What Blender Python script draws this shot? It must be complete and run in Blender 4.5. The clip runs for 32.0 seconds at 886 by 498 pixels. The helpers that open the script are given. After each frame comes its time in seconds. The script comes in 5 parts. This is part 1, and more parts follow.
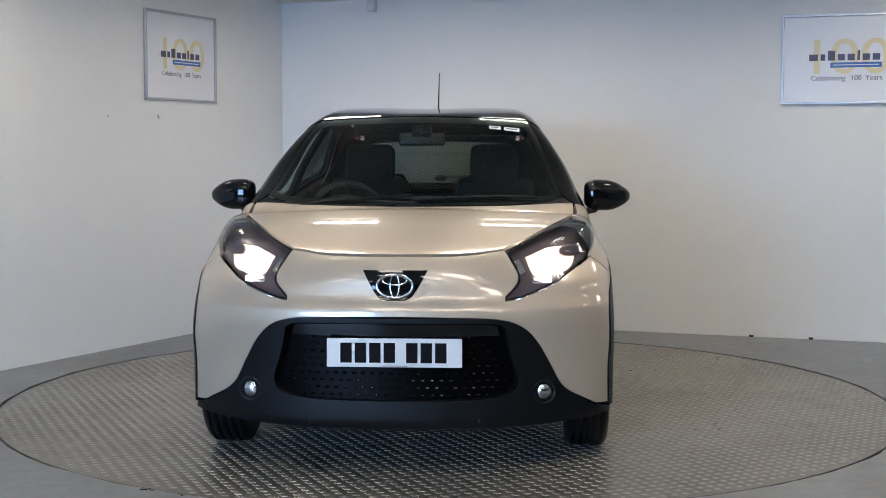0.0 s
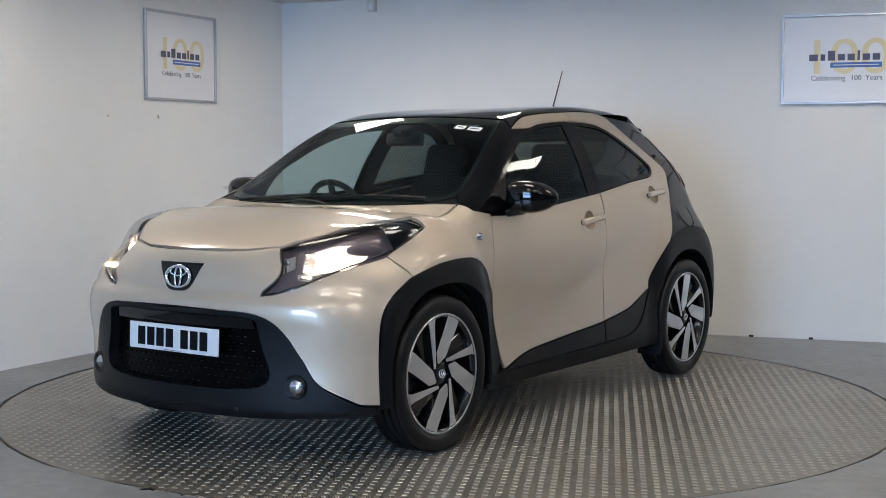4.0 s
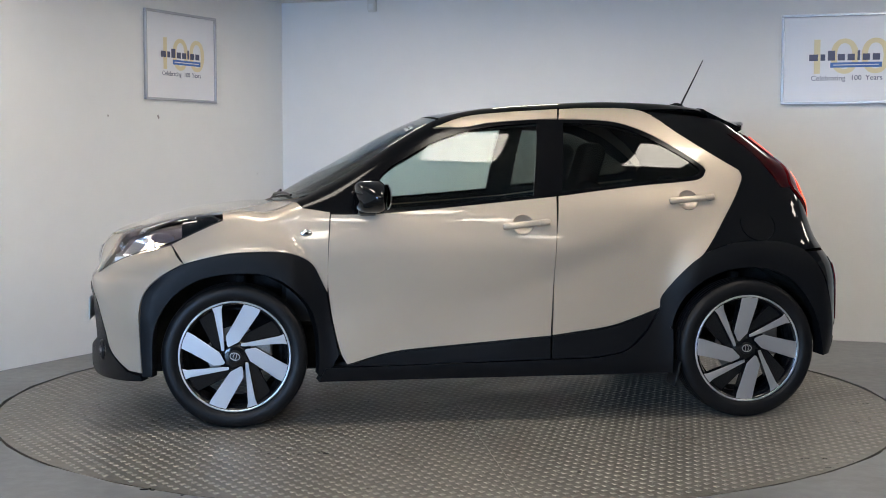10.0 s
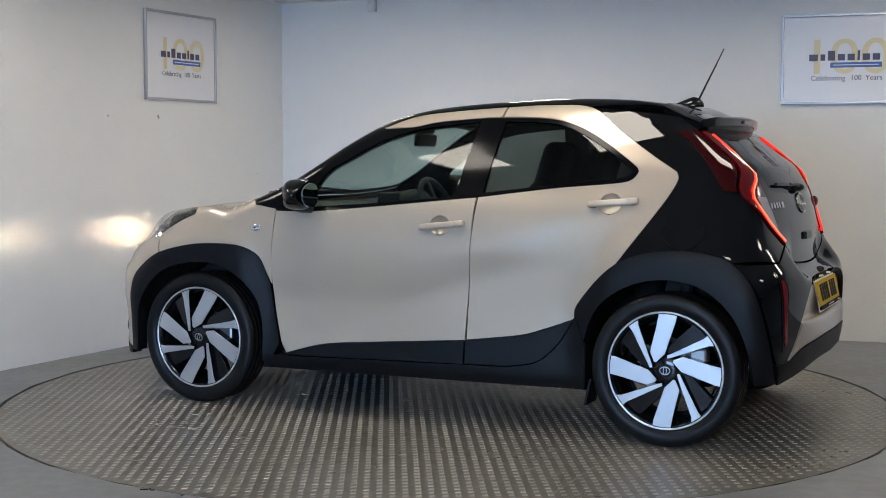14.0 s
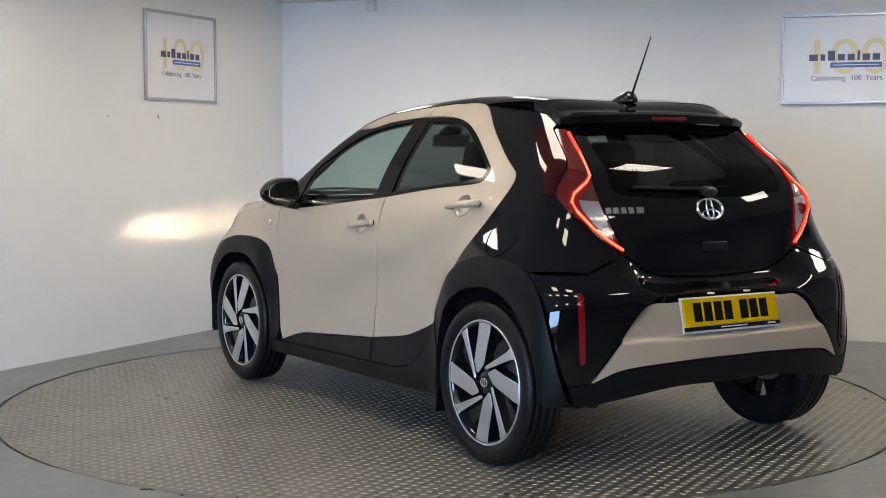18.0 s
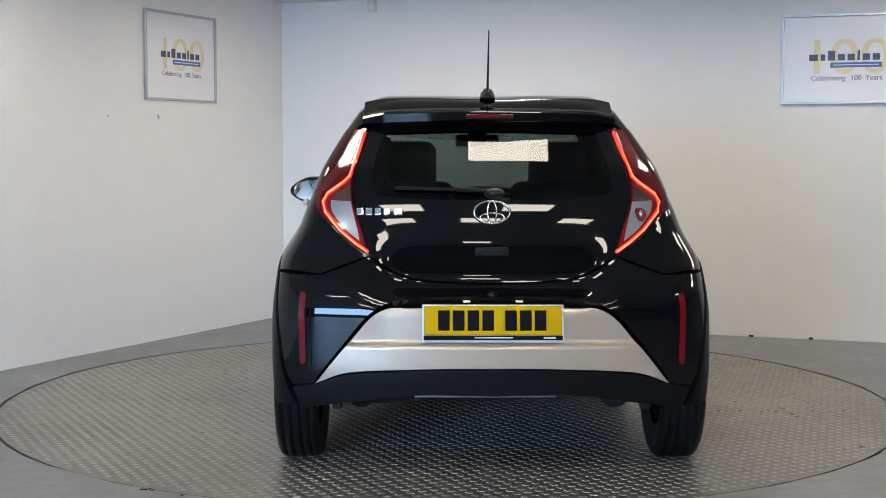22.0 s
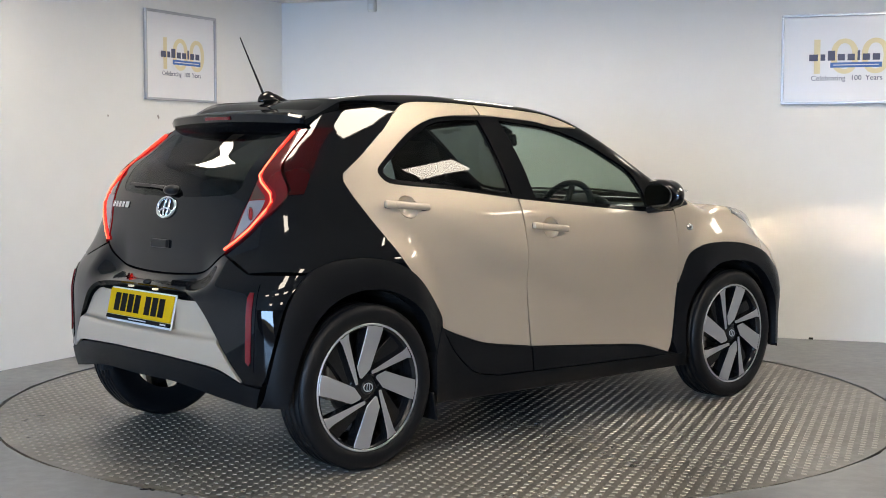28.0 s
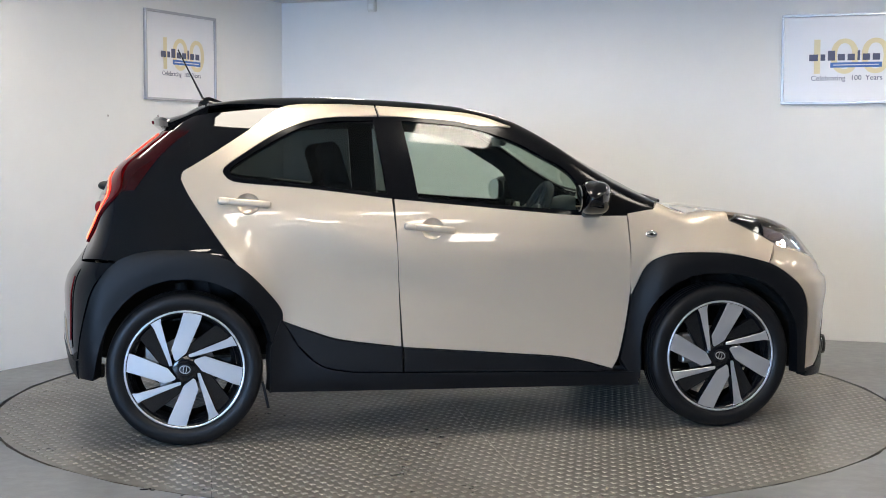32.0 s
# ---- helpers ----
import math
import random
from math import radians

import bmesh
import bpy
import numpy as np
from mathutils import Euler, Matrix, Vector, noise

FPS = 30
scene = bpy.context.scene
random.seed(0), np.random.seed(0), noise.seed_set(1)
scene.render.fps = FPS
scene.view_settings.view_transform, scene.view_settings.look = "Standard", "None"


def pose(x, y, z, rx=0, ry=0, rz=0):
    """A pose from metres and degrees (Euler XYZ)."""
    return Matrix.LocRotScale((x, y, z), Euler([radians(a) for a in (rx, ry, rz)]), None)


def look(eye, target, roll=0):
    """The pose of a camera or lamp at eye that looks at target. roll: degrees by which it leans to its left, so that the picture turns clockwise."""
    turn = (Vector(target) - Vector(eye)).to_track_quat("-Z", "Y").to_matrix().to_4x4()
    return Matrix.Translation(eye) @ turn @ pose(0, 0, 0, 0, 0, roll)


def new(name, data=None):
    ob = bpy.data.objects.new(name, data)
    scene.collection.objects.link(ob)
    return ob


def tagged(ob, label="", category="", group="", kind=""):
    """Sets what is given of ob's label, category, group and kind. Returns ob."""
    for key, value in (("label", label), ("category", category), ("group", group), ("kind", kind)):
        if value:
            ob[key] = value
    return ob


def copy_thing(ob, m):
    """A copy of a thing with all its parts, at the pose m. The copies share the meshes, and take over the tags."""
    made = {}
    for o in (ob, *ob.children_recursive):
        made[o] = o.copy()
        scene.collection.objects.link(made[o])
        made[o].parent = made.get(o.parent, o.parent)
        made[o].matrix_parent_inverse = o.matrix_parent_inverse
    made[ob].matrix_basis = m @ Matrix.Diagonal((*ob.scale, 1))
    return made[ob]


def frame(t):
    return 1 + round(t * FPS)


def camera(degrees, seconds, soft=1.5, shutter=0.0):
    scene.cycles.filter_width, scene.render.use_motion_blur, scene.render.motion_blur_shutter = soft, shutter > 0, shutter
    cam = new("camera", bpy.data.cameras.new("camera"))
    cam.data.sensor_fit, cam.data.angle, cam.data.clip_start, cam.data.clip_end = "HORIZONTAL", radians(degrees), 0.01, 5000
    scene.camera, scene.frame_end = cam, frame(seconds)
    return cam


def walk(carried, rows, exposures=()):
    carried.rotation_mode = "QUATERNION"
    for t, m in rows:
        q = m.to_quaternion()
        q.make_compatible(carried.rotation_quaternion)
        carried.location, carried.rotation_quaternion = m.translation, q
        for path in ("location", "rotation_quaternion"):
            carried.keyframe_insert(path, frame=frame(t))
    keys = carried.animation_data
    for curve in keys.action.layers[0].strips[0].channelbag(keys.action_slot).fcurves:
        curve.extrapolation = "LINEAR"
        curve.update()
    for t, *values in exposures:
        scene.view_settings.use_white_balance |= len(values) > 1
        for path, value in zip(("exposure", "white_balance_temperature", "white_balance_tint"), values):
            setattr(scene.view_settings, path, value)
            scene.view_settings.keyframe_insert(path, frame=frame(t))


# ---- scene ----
from mathutils.geometry import delaunay_2d_cdt

# ---- camera: it stands still; the turntable turns ----
cam = camera(37.29, 32.0, soft=0.95)
EYE = (0.0, -6.80, 1.249)
CAM_POSE = Matrix.Translation(EYE) @ pose(0, 0, 0, 90 - 4.024, 0, 0.363) @ pose(0, 0, 0, 0, 0, 0.06)
LOOKS = [(0.0, 0.10, 7140, 10.5), (3.0, 0.05, 7090, 10.5), (6.0, 0.30, 7240, 10.5), (9.0, 0.20, 7290, 10.5), (11.0, 0.14, 7140, 10.5), (13.0, 0.01, 7090, 10.5), (14.0, -0.07, 7190, 10.5),
         (17.0, 0.25, 7640, 10.5), (19.0, 0.20, 7640, 10.5), (21.0, 0.25, 7440, 10.5), (23.0, 0.33, 7390, 10.5), (25.0, 0.27, 7340, 10.5), (28.0, 0.55, 7640, 10.5), (30.0, 0.60, 7490, 10.5), (32.0, 0.60, 7290, 10.5)]
walk(cam, [(0.0, CAM_POSE), (32.0, CAM_POSE)], LOOKS)

TURN_START, TURN_RATE = -92.576, -8.0355       # degrees, degrees per second
CAR_OFFSET = (-0.128, -0.137)                  # car's middle on the table

# ---- world, light, exposure ----
world = bpy.data.worlds.new("sky")
scene.world = world
world.use_nodes = True
_n = world.node_tree.nodes
sky = _n.new("ShaderNodeTexSky")
sky.sky_type, sky.sun_disc = "NISHITA", False
sky.sun_elevation, sky.sun_rotation = radians(35), radians(60)
_n["Background"].inputs["Strength"].default_value = 0.15
world.node_tree.links.new(sky.outputs[0], _n["Background"].inputs["Color"])

sun = new("sun", bpy.data.lights.new("sun", "SUN"))
sun.data.energy, sun.data.angle, sun.data.color = 2.0, radians(0.53), (1, 0.95, 0.88)
sun.matrix_world = look((8, 6, 9), (0, 0, 0))

# skylight that comes down through the doorway behind the camera
day = new("daylight_at_doorway", bpy.data.lights.new("daylight_at_doorway", "AREA"))
day.data.shape, day.data.size, day.data.size_y = "RECTANGLE", 9.0, 3.2
day.data.energy, day.data.color = 2250, (0.29, 0.54, 1.0)
day.matrix_world = look((-5.5, -14.5, 2.35), (-3.9, -9.5, 1.9))
# ---- materials ----
def material(name, color, rough=0.5, metal=0.0, coat=0.0, bump=0.0, scale=40.0, vary=0.0, vary_scale=3.0, emit=0.0, emit_color=None, spec=0.5):
    m = bpy.data.materials.new(name)
    m.use_nodes = True
    nt = m.node_tree
    b = nt.nodes["Principled BSDF"]
    b.inputs["Base Color"].default_value = (*color, 1)
    b.inputs["Roughness"].default_value = rough
    b.inputs["Metallic"].default_value = metal
    b.inputs["Coat Weight"].default_value = coat
    b.inputs["Coat Roughness"].default_value = 0.02
    b.inputs["Specular IOR Level"].default_value = spec
    if emit:
        b.inputs["Emission Color"].default_value = (*(emit_color or color), 1)
        b.inputs["Emission Strength"].default_value = emit
    co = nt.nodes.new("ShaderNodeTexCoord")
    if vary:
        n1 = nt.nodes.new("ShaderNodeTexNoise")
        n1.inputs["Scale"].default_value, n1.inputs["Detail"].default_value = vary_scale, 6
        n2 = nt.nodes.new("ShaderNodeTexNoise")
        n2.inputs["Scale"].default_value, n2.inputs["Detail"].default_value = vary_scale * 14, 3
        add = nt.nodes.new("ShaderNodeMath")
        add.operation = "ADD"
        for n, i in ((n1, 0), (n2, 1)):
            nt.links.new(co.outputs["Object"], n.inputs["Vector"])
            nt.links.new(n.outputs["Fac"], add.inputs[i])
        mr = nt.nodes.new("ShaderNodeMapRange")
        mr.inputs["From Min"].default_value, mr.inputs["From Max"].default_value = 0.7, 1.3
        mr.inputs["To Min"].default_value, mr.inputs["To Max"].default_value = 1 - vary, 1 + vary
        nt.links.new(add.outputs[0], mr.inputs["Value"])
        mul = nt.nodes.new("ShaderNodeVectorMath")
        mul.operation = "SCALE"
        mul.inputs[0].default_value = color
        nt.links.new(mr.outputs[0], mul.inputs["Scale"])
        nt.links.new(mul.outputs[0], b.inputs["Base Color"])
        rr = nt.nodes.new("ShaderNodeMapRange")
        rr.inputs["From Min"].default_value, rr.inputs["From Max"].default_value = 0.7, 1.3
        rr.inputs["To Min"].default_value, rr.inputs["To Max"].default_value = max(0.02, rough * (1 - vary)), min(1, rough * (1 + vary))
        nt.links.new(add.outputs[0], rr.inputs["Value"])
        nt.links.new(rr.outputs[0], b.inputs["Roughness"])
    if bump:
        nb = nt.nodes.new("ShaderNodeTexNoise")
        nb.inputs["Scale"].default_value, nb.inputs["Detail"].default_value = scale, 4
        nt.links.new(co.outputs["Object"], nb.inputs["Vector"])
        bp = nt.nodes.new("ShaderNodeBump")
        bp.inputs["Strength"].default_value, bp.inputs["Distance"].default_value = bump, 0.002
        nt.links.new(nb.outputs["Fac"], bp.inputs["Height"])
        nt.links.new(bp.outputs["Normal"], b.inputs["Normal"])
    return m


def clear_material(name, tint, ior=1.5, rough=0.022):
    """A thin pane: tinted see-through with a mirror reflection by Fresnel."""
    m = bpy.data.materials.new(name)
    m.use_nodes = True
    nt = m.node_tree
    nt.nodes.clear()
    out = nt.nodes.new("ShaderNodeOutputMaterial")
    mix = nt.nodes.new("ShaderNodeMixShader")
    lw = nt.nodes.new("ShaderNodeLayerWeight")
    lw.inputs["Blend"].default_value = 0.5
    pw = nt.nodes.new("ShaderNodeMath")
    pw.operation, pw.inputs[1].default_value = "POWER", 5.0
    nt.links.new(lw.outputs["Facing"], pw.inputs[0])
    fr = nt.nodes.new("ShaderNodeMapRange")
    base = ((ior - 1) / (ior + 1)) ** 2 * 0.95
    fr.inputs["To Min"].default_value, fr.inputs["To Max"].default_value = base, 1.0
    nt.links.new(pw.outputs[0], fr.inputs["Value"])
    tr = nt.nodes.new("ShaderNodeBsdfTransparent")
    tr.inputs["Color"].default_value = (*tint, 1)
    gl = nt.nodes.new("ShaderNodeBsdfGlossy")
    gl.inputs["Roughness"].default_value = rough
    nt.links.new(fr.outputs[0], mix.inputs[0])
    nt.links.new(tr.outputs[0], mix.inputs[1])
    nt.links.new(gl.outputs[0], mix.inputs[2])
    nt.links.new(mix.outputs[0], out.inputs["Surface"])
    return m


def paint_material(name, color):
    """Pearl car paint: a flake layer under a clear coat."""
    m = material(name, color, rough=0.40, metal=0.34, coat=1.0)
    nt = m.node_tree
    b = nt.nodes["Principled BSDF"]
    b.inputs["Coat IOR"].default_value = 1.52
    co = nt.nodes.new("ShaderNodeTexCoord")
    v = nt.nodes.new("ShaderNodeTexVoronoi")
    v.inputs["Scale"].default_value = 1400
    nt.links.new(co.outputs["Object"], v.inputs["Vector"])
    mx = nt.nodes.new("ShaderNodeMix")
    mx.data_type = "RGBA"
    mx.inputs[0].default_value = 0.10
    mx.inputs[6].default_value = (*color, 1)
    nt.links.new(v.outputs["Color"], mx.inputs[7])
    nt.links.new(mx.outputs[2], b.inputs["Base Color"])
    return m


BEIGE = paint_material("beige_pearl_paint", (0.555, 0.452, 0.338))
BLACK = material("gloss_black_paint", (0.0035, 0.0037, 0.0045), 0.03, spec=0.42)
GRILLE = material("deep_black_grille", (0.0012, 0.0012, 0.0014), 0.30, spec=0.06)
CLAD = material("matt_black_plastic", (0.0048, 0.0052, 0.0064), 0.40, spec=0.20, bump=0.25, scale=900, vary=0.12, vary_scale=6)
PILLAR = material("satin_black_pillar", (0.0035, 0.0035, 0.0041), 0.14, spec=0.18)
TRIM = material("satin_black_trim", (0.007, 0.007, 0.008), 0.32, spec=0.35)
DARK = material("dark_underbody", (0.010, 0.010, 0.011), 0.75, vary=0.3, vary_scale=8)
RUBBER = material("tyre_rubber", (0.0065, 0.0066, 0.0075), 0.42, spec=0.26, bump=0.3, scale=300, vary=0.2, vary_scale=10)
ALLOY = material("machined_alloy", (0.66, 0.66, 0.675), 0.36, metal=0.8, bump=0.05, scale=500)
RIMBLACK = material("gloss_black_wheel_paint", (0.008, 0.008, 0.009), 0.12)
CHROME = material("chrome", (0.75, 0.76, 0.78), 0.08, metal=1.0)
STEEL = material("brake_steel", (0.35, 0.34, 0.33), 0.4, metal=1.0, vary=0.25, vary_scale=20)
CABIN = material("dark_cabin_fabric", (0.009, 0.009, 0.0095), 0.85, spec=0.2, bump=0.3, scale=250, vary=0.2, vary_scale=12)
DASH = material("dark_dashboard_plastic", (0.022, 0.023, 0.024), 0.55, spec=0.3, bump=0.2, scale=400)
GLASS = clear_material("green_tinted_glass", (0.70, 0.80, 0.76))
PRIVACY = clear_material("dark_privacy_glass", (0.165, 0.19, 0.183))
SHIELD = clear_material("windscreen_glass", (0.56, 0.66, 0.62))
LENS = clear_material("clear_lamp_lens", (0.93, 0.94, 0.96))
REDLENS = material("red_lamp_lens", (0.24, 0.004, 0.007), 0.10, coat=1.0)
SMOKERED = material("dark_smoked_red_lens", (0.030, 0.0014, 0.002), 0.05, spec=0.36)
REDRIM = material("glowing_red_lamp_rim", (0.075, 0.002, 0.004), 0.15, coat=0.6, emit=0.02, emit_color=(1.0, 0.02, 0.02))
REDREFLECTOR = material("red_reflector", (0.17, 0.004, 0.008), 0.2, coat=0.7)
LEDRED = material("lit_red_light_bar", (1.0, 0.04, 0.02), 0.4, emit=0.95, emit_color=(1.0, 0.025, 0.018))
LEDCORE = material("bright_light_bar_core", (1.0, 0.2, 0.1), 0.4, emit=1.9, emit_color=(1.0, 0.17, 0.085))
MIRROR = material("mirror_silver", (0.55, 0.58, 0.57), 0.02, metal=1.0)
HEADLAMP = material("lit_headlamp_bulb", (1, 0.9, 0.75), 0.4, emit=30.0, emit_color=(1.0, 0.85, 0.68))
BEAM = material("beam_source_glow", (1, 0.85, 0.65), 0.4, emit=15000.0, emit_color=(1.0, 0.80, 0.55))
HEADLAMP_SMALL = material("lit_plate_lamp", (1, 0.85, 0.65), 0.4, emit=0.15, emit_color=(1.0, 0.7, 0.5))
SATINLAMP = material("satin_reflector", (0.62, 0.62, 0.62), 0.5, metal=1.0)
CLEARFIELD = material("pale_lamp_field", (0.34, 0.35, 0.38), 0.30, metal=0.5, coat=0.6)
SILVERLAMP = material("silvered_lamp_bowl", (0.75, 0.75, 0.76), 0.18, metal=1.0)
AMBER = material("amber_lens", (0.075, 0.034, 0.024), 0.15, coat=1.0)
LAMPGREY = material("smoked_lamp_housing", (0.15, 0.115, 0.12), 0.28, metal=0.3)
# emission on the reflector stands in for the bulb's glare and bloom
GLOWBOWL = material("glowing_reflector_bowl", (1, 0.92, 0.8), 0.4, emit=0.72, emit_color=(1.0, 0.86, 0.76))
WHITEPLATE = material("white_plate", (0.75, 0.76, 0.76), 0.35)
YELLOWPLATE = material("yellow_plate", (0.66, 0.40, 0.004), 0.5, spec=0.12)
SCUFF = material("grey_scuff", (0.34, 0.31, 0.30), 0.8)
INK = material("black_ink", (0.006, 0.006, 0.007), 0.6, spec=0.08)
WALL = material("white_emulsion_wall", (0.82, 0.82, 0.81), 0.75, bump=0.04, scale=160, vary=0.012, vary_scale=0.5)
# unseen walls: the pale one bounces light, the dark one keeps reflections black
WALLPALE = material("unseen_pale_bounce_wall", (0.30, 0.30, 0.30), 0.8, vary=0.06, vary_scale=0.8)
WALLGREY = material("unseen_dark_grey_wall", (0.095, 0.095, 0.10), 0.8, vary=0.08, vary_scale=0.8)
CEIL = material("white_ceiling_paint", (0.78, 0.78, 0.77), 0.8, vary=0.02, vary_scale=1.2)
CONCRETE = material("grey_painted_concrete", (0.185, 0.192, 0.197), 0.40, bump=0.25, scale=60, vary=0.16, vary_scale=1.1)
TREAD = material("worn_tread_plate", (0.20, 0.183, 0.16), 0.36, metal=0.36, bump=0.12, scale=90, vary=0.28, vary_scale=1.3)
TREADBAR = material("polished_tread_bar", (0.33, 0.308, 0.275), 0.38, metal=0.25, vary=0.25, vary_scale=1.5)


def stained(m, clean, dirt, wear):
    """Mixes dirt and pale wear over a material's colour in broad uneven patches."""
    nt = m.node_tree
    b = nt.nodes["Principled BSDF"]
    co = nt.nodes.new("ShaderNodeTexCoord")
    last = None
    for color, scale, lo, hi, most in ((dirt, 1.1, 0.52, 0.72, 0.75), (wear, 0.7, 0.50, 0.68, 0.7), (dirt, 9.0, 0.60, 0.78, 0.55)):
        n = nt.nodes.new("ShaderNodeTexNoise")
        n.inputs["Scale"].default_value, n.inputs["Detail"].default_value, n.inputs["Distortion"].default_value = scale, 7, 0.6
        off = nt.nodes.new("ShaderNodeMapping")
        off.inputs["Location"].default_value = (scale * 3.1, scale * 1.7, 0)
        nt.links.new(co.outputs["Object"], off.inputs["Vector"])
        nt.links.new(off.outputs[0], n.inputs["Vector"])
        mr = nt.nodes.new("ShaderNodeMapRange")
        mr.inputs["From Min"].default_value, mr.inputs["From Max"].default_value, mr.inputs["To Max"].default_value = lo, hi, most
        nt.links.new(n.outputs["Fac"], mr.inputs["Value"])
        mx = nt.nodes.new("ShaderNodeMix")
        mx.data_type = "RGBA"
        nt.links.new(mr.outputs[0], mx.inputs[0])
        if last is None:
            mx.inputs[6].default_value = (*clean, 1)
        else:
            nt.links.new(last, mx.inputs[6])
        mx.inputs[7].default_value = (*color, 1)
        last = mx.outputs[2]
    nt.links.new(last, b.inputs["Base Color"])


stained(TREAD, (0.175, 0.160, 0.136), (0.115, 0.099, 0.080), (0.235, 0.218, 0.188))
stained(TREADBAR, (0.36, 0.336, 0.296), (0.23, 0.205, 0.174), (0.375, 0.353, 0.317))
stained(CONCRETE, (0.185, 0.192, 0.197), (0.140, 0.130, 0.116), (0.23, 0.238, 0.245))
GAPBLACK = material("dark_gap", (0.004, 0.004, 0.004), 0.8, spec=0.05)
FRAMEMETAL = material("brushed_aluminium_frame", (0.46, 0.47, 0.50), 0.38, metal=0.8)
PAPER = material("white_poster_paper", (0.80, 0.80, 0.83), 0.3)
GOLD = material("pale_gold_print", (0.76, 0.66, 0.43), 0.5)
NAVY = material("navy_print", (0.075, 0.085, 0.15), 0.5)
BLUE = material("blue_print", (0.06, 0.17, 0.48), 0.5)
PANEL = material("lit_ceiling_panel", (1, 0.95, 0.86), 0.5, emit=15.5, emit_color=(1.0, 0.97, 0.93))
WHITEPLASTIC = material("white_plastic", (0.72, 0.71, 0.68), 0.45)
SCREENPRINT = material("white_sticker", (0.7, 0.72, 0.72), 0.5)
GROUNDMAT = material("outside_asphalt", (0.06, 0.06, 0.062), 0.9, vary=0.2, vary_scale=2)


# ---- mesh helpers ----
def mesh_object(name, verts, faces, mat, parent=None, label="", smooth=False):
    me = bpy.data.meshes.new(name)
    me.from_pydata([tuple(map(float, v)) for v in verts], [], faces)
    if smooth:
        for p in me.polygons:
            p.use_smooth = True
    me.materials.append(mat)
    ob = new(name, me)
    if parent is not None:
        ob.parent = parent
    if label:
        tagged(ob, label)
    return ob


def part(name, bm, mat, parent=None, label="", smooth=False):
    me = bpy.data.meshes.new(name)
    bm.to_mesh(me)
    bm.free()
    if smooth:
        for p in me.polygons:
            p.use_smooth = True
    me.materials.append(mat)
    ob = new(name, me)
    if parent is not None:
        ob.parent = parent
    if label:
        tagged(ob, label)
    return ob


def box_bm(x0, x1, y0, y1, z0, z1, bevel=0.0, m=None, segments=2):
    bm = bmesh.new()
    bmesh.ops.create_cube(bm, size=1)
    bmesh.ops.scale(bm, vec=(x1 - x0, y1 - y0, z1 - z0), verts=bm.verts)
    bmesh.ops.translate(bm, vec=((x0 + x1) / 2, (y0 + y1) / 2, (z0 + z1) / 2), verts=bm.verts)
    if bevel:
        bmesh.ops.bevel(bm, geom=bm.edges[:], offset=bevel, segments=segments, affect="EDGES", profile=0.5)
    if m is not None:
        bmesh.ops.transform(bm, matrix=m, verts=bm.verts)
    return bm


def lathe(profile, n=48, axis="y", closed=False):
    """Verts and faces of a profile of (radius, along) turned round an axis."""
    vs, fs = [], []
    k = len(profile)
    for i in range(n):
        a = 2 * math.pi * i / n
        for r, h in profile:
            c, s = r * math.cos(a), r * math.sin(a)
            vs.append((c, h, s) if axis == "y" else (c, s, h) if axis == "z" else (h, c, s))
    for i in range(n):
        j = (i + 1) % n
        for q in range(k if closed else k - 1):
            w = (q + 1) % k
            fs.append((i * k + q, i * k + w, j * k + w, j * k + q))
    return vs, fs


def tube(points, radius, n=8, taper=None):
    """Verts and faces of a round bar along points."""
    vs, fs = [], []
    pts = [Vector(p) for p in points]
    for i, p in enumerate(pts):
        d = (pts[min(i + 1, len(pts) - 1)] - pts[max(i - 1, 0)]).normalized()
        u = d.cross(Vector((0, 0, 1)) if abs(d.z) < 0.9 else Vector((1, 0, 0))).normalized()
        w = d.cross(u)
        r = radius * (1 if taper is None else 1 + (taper - 1) * i / (len(pts) - 1))
        for k in range(n):
            a = 2 * math.pi * k / n
            vs.append(p + r * (math.cos(a) * u + math.sin(a) * w))
    for i in range(len(pts) - 1):
        for k in range(n):
            j = (k + 1) % n
            fs.append((i * n + k, i * n + j, (i + 1) * n + j, (i + 1) * n + k))
    fs.append(tuple(range(n))[::-1])
    fs.append(tuple((len(pts) - 1) * n + k for k in range(n)))
    return vs, fs


def prism(poly, z0, z1, m=None):
    """Verts and faces of a flat outline in x, y raised from z0 to z1."""
    n = len(poly)
    vs = [Vector((x, y, z0)) for x, y in poly] + [Vector((x, y, z1)) for x, y in poly]
    fs = [tuple(range(n))[::-1], tuple(range(n, 2 * n))]
    fs += [(i, (i + 1) % n, n + (i + 1) % n, n + i) for i in range(n)]
    if m is not None:
        vs = [m @ v for v in vs]
    return vs, fs


def merged(*shapes):
    vs, fs = [], []
    for v, f in shapes:
        o = len(vs)
        vs += list(v)
        fs += [tuple(i + o for i in q) for q in f]
    return vs, fs


def ellipsoid_bm(rx, ry, rz, m=None, u=24, v=14, power=1.0):
    bm = bmesh.new()
    bmesh.ops.create_uvsphere(bm, u_segments=u, v_segments=v, radius=1)
    for q in bm.verts:
        c = [math.copysign(abs(a) ** power, a) for a in q.co]
        q.co = Vector((c[0] * rx, c[1] * ry, c[2] * rz))
    if m is not None:
        bmesh.ops.transform(bm, matrix=m, verts=bm.verts)
    return bm


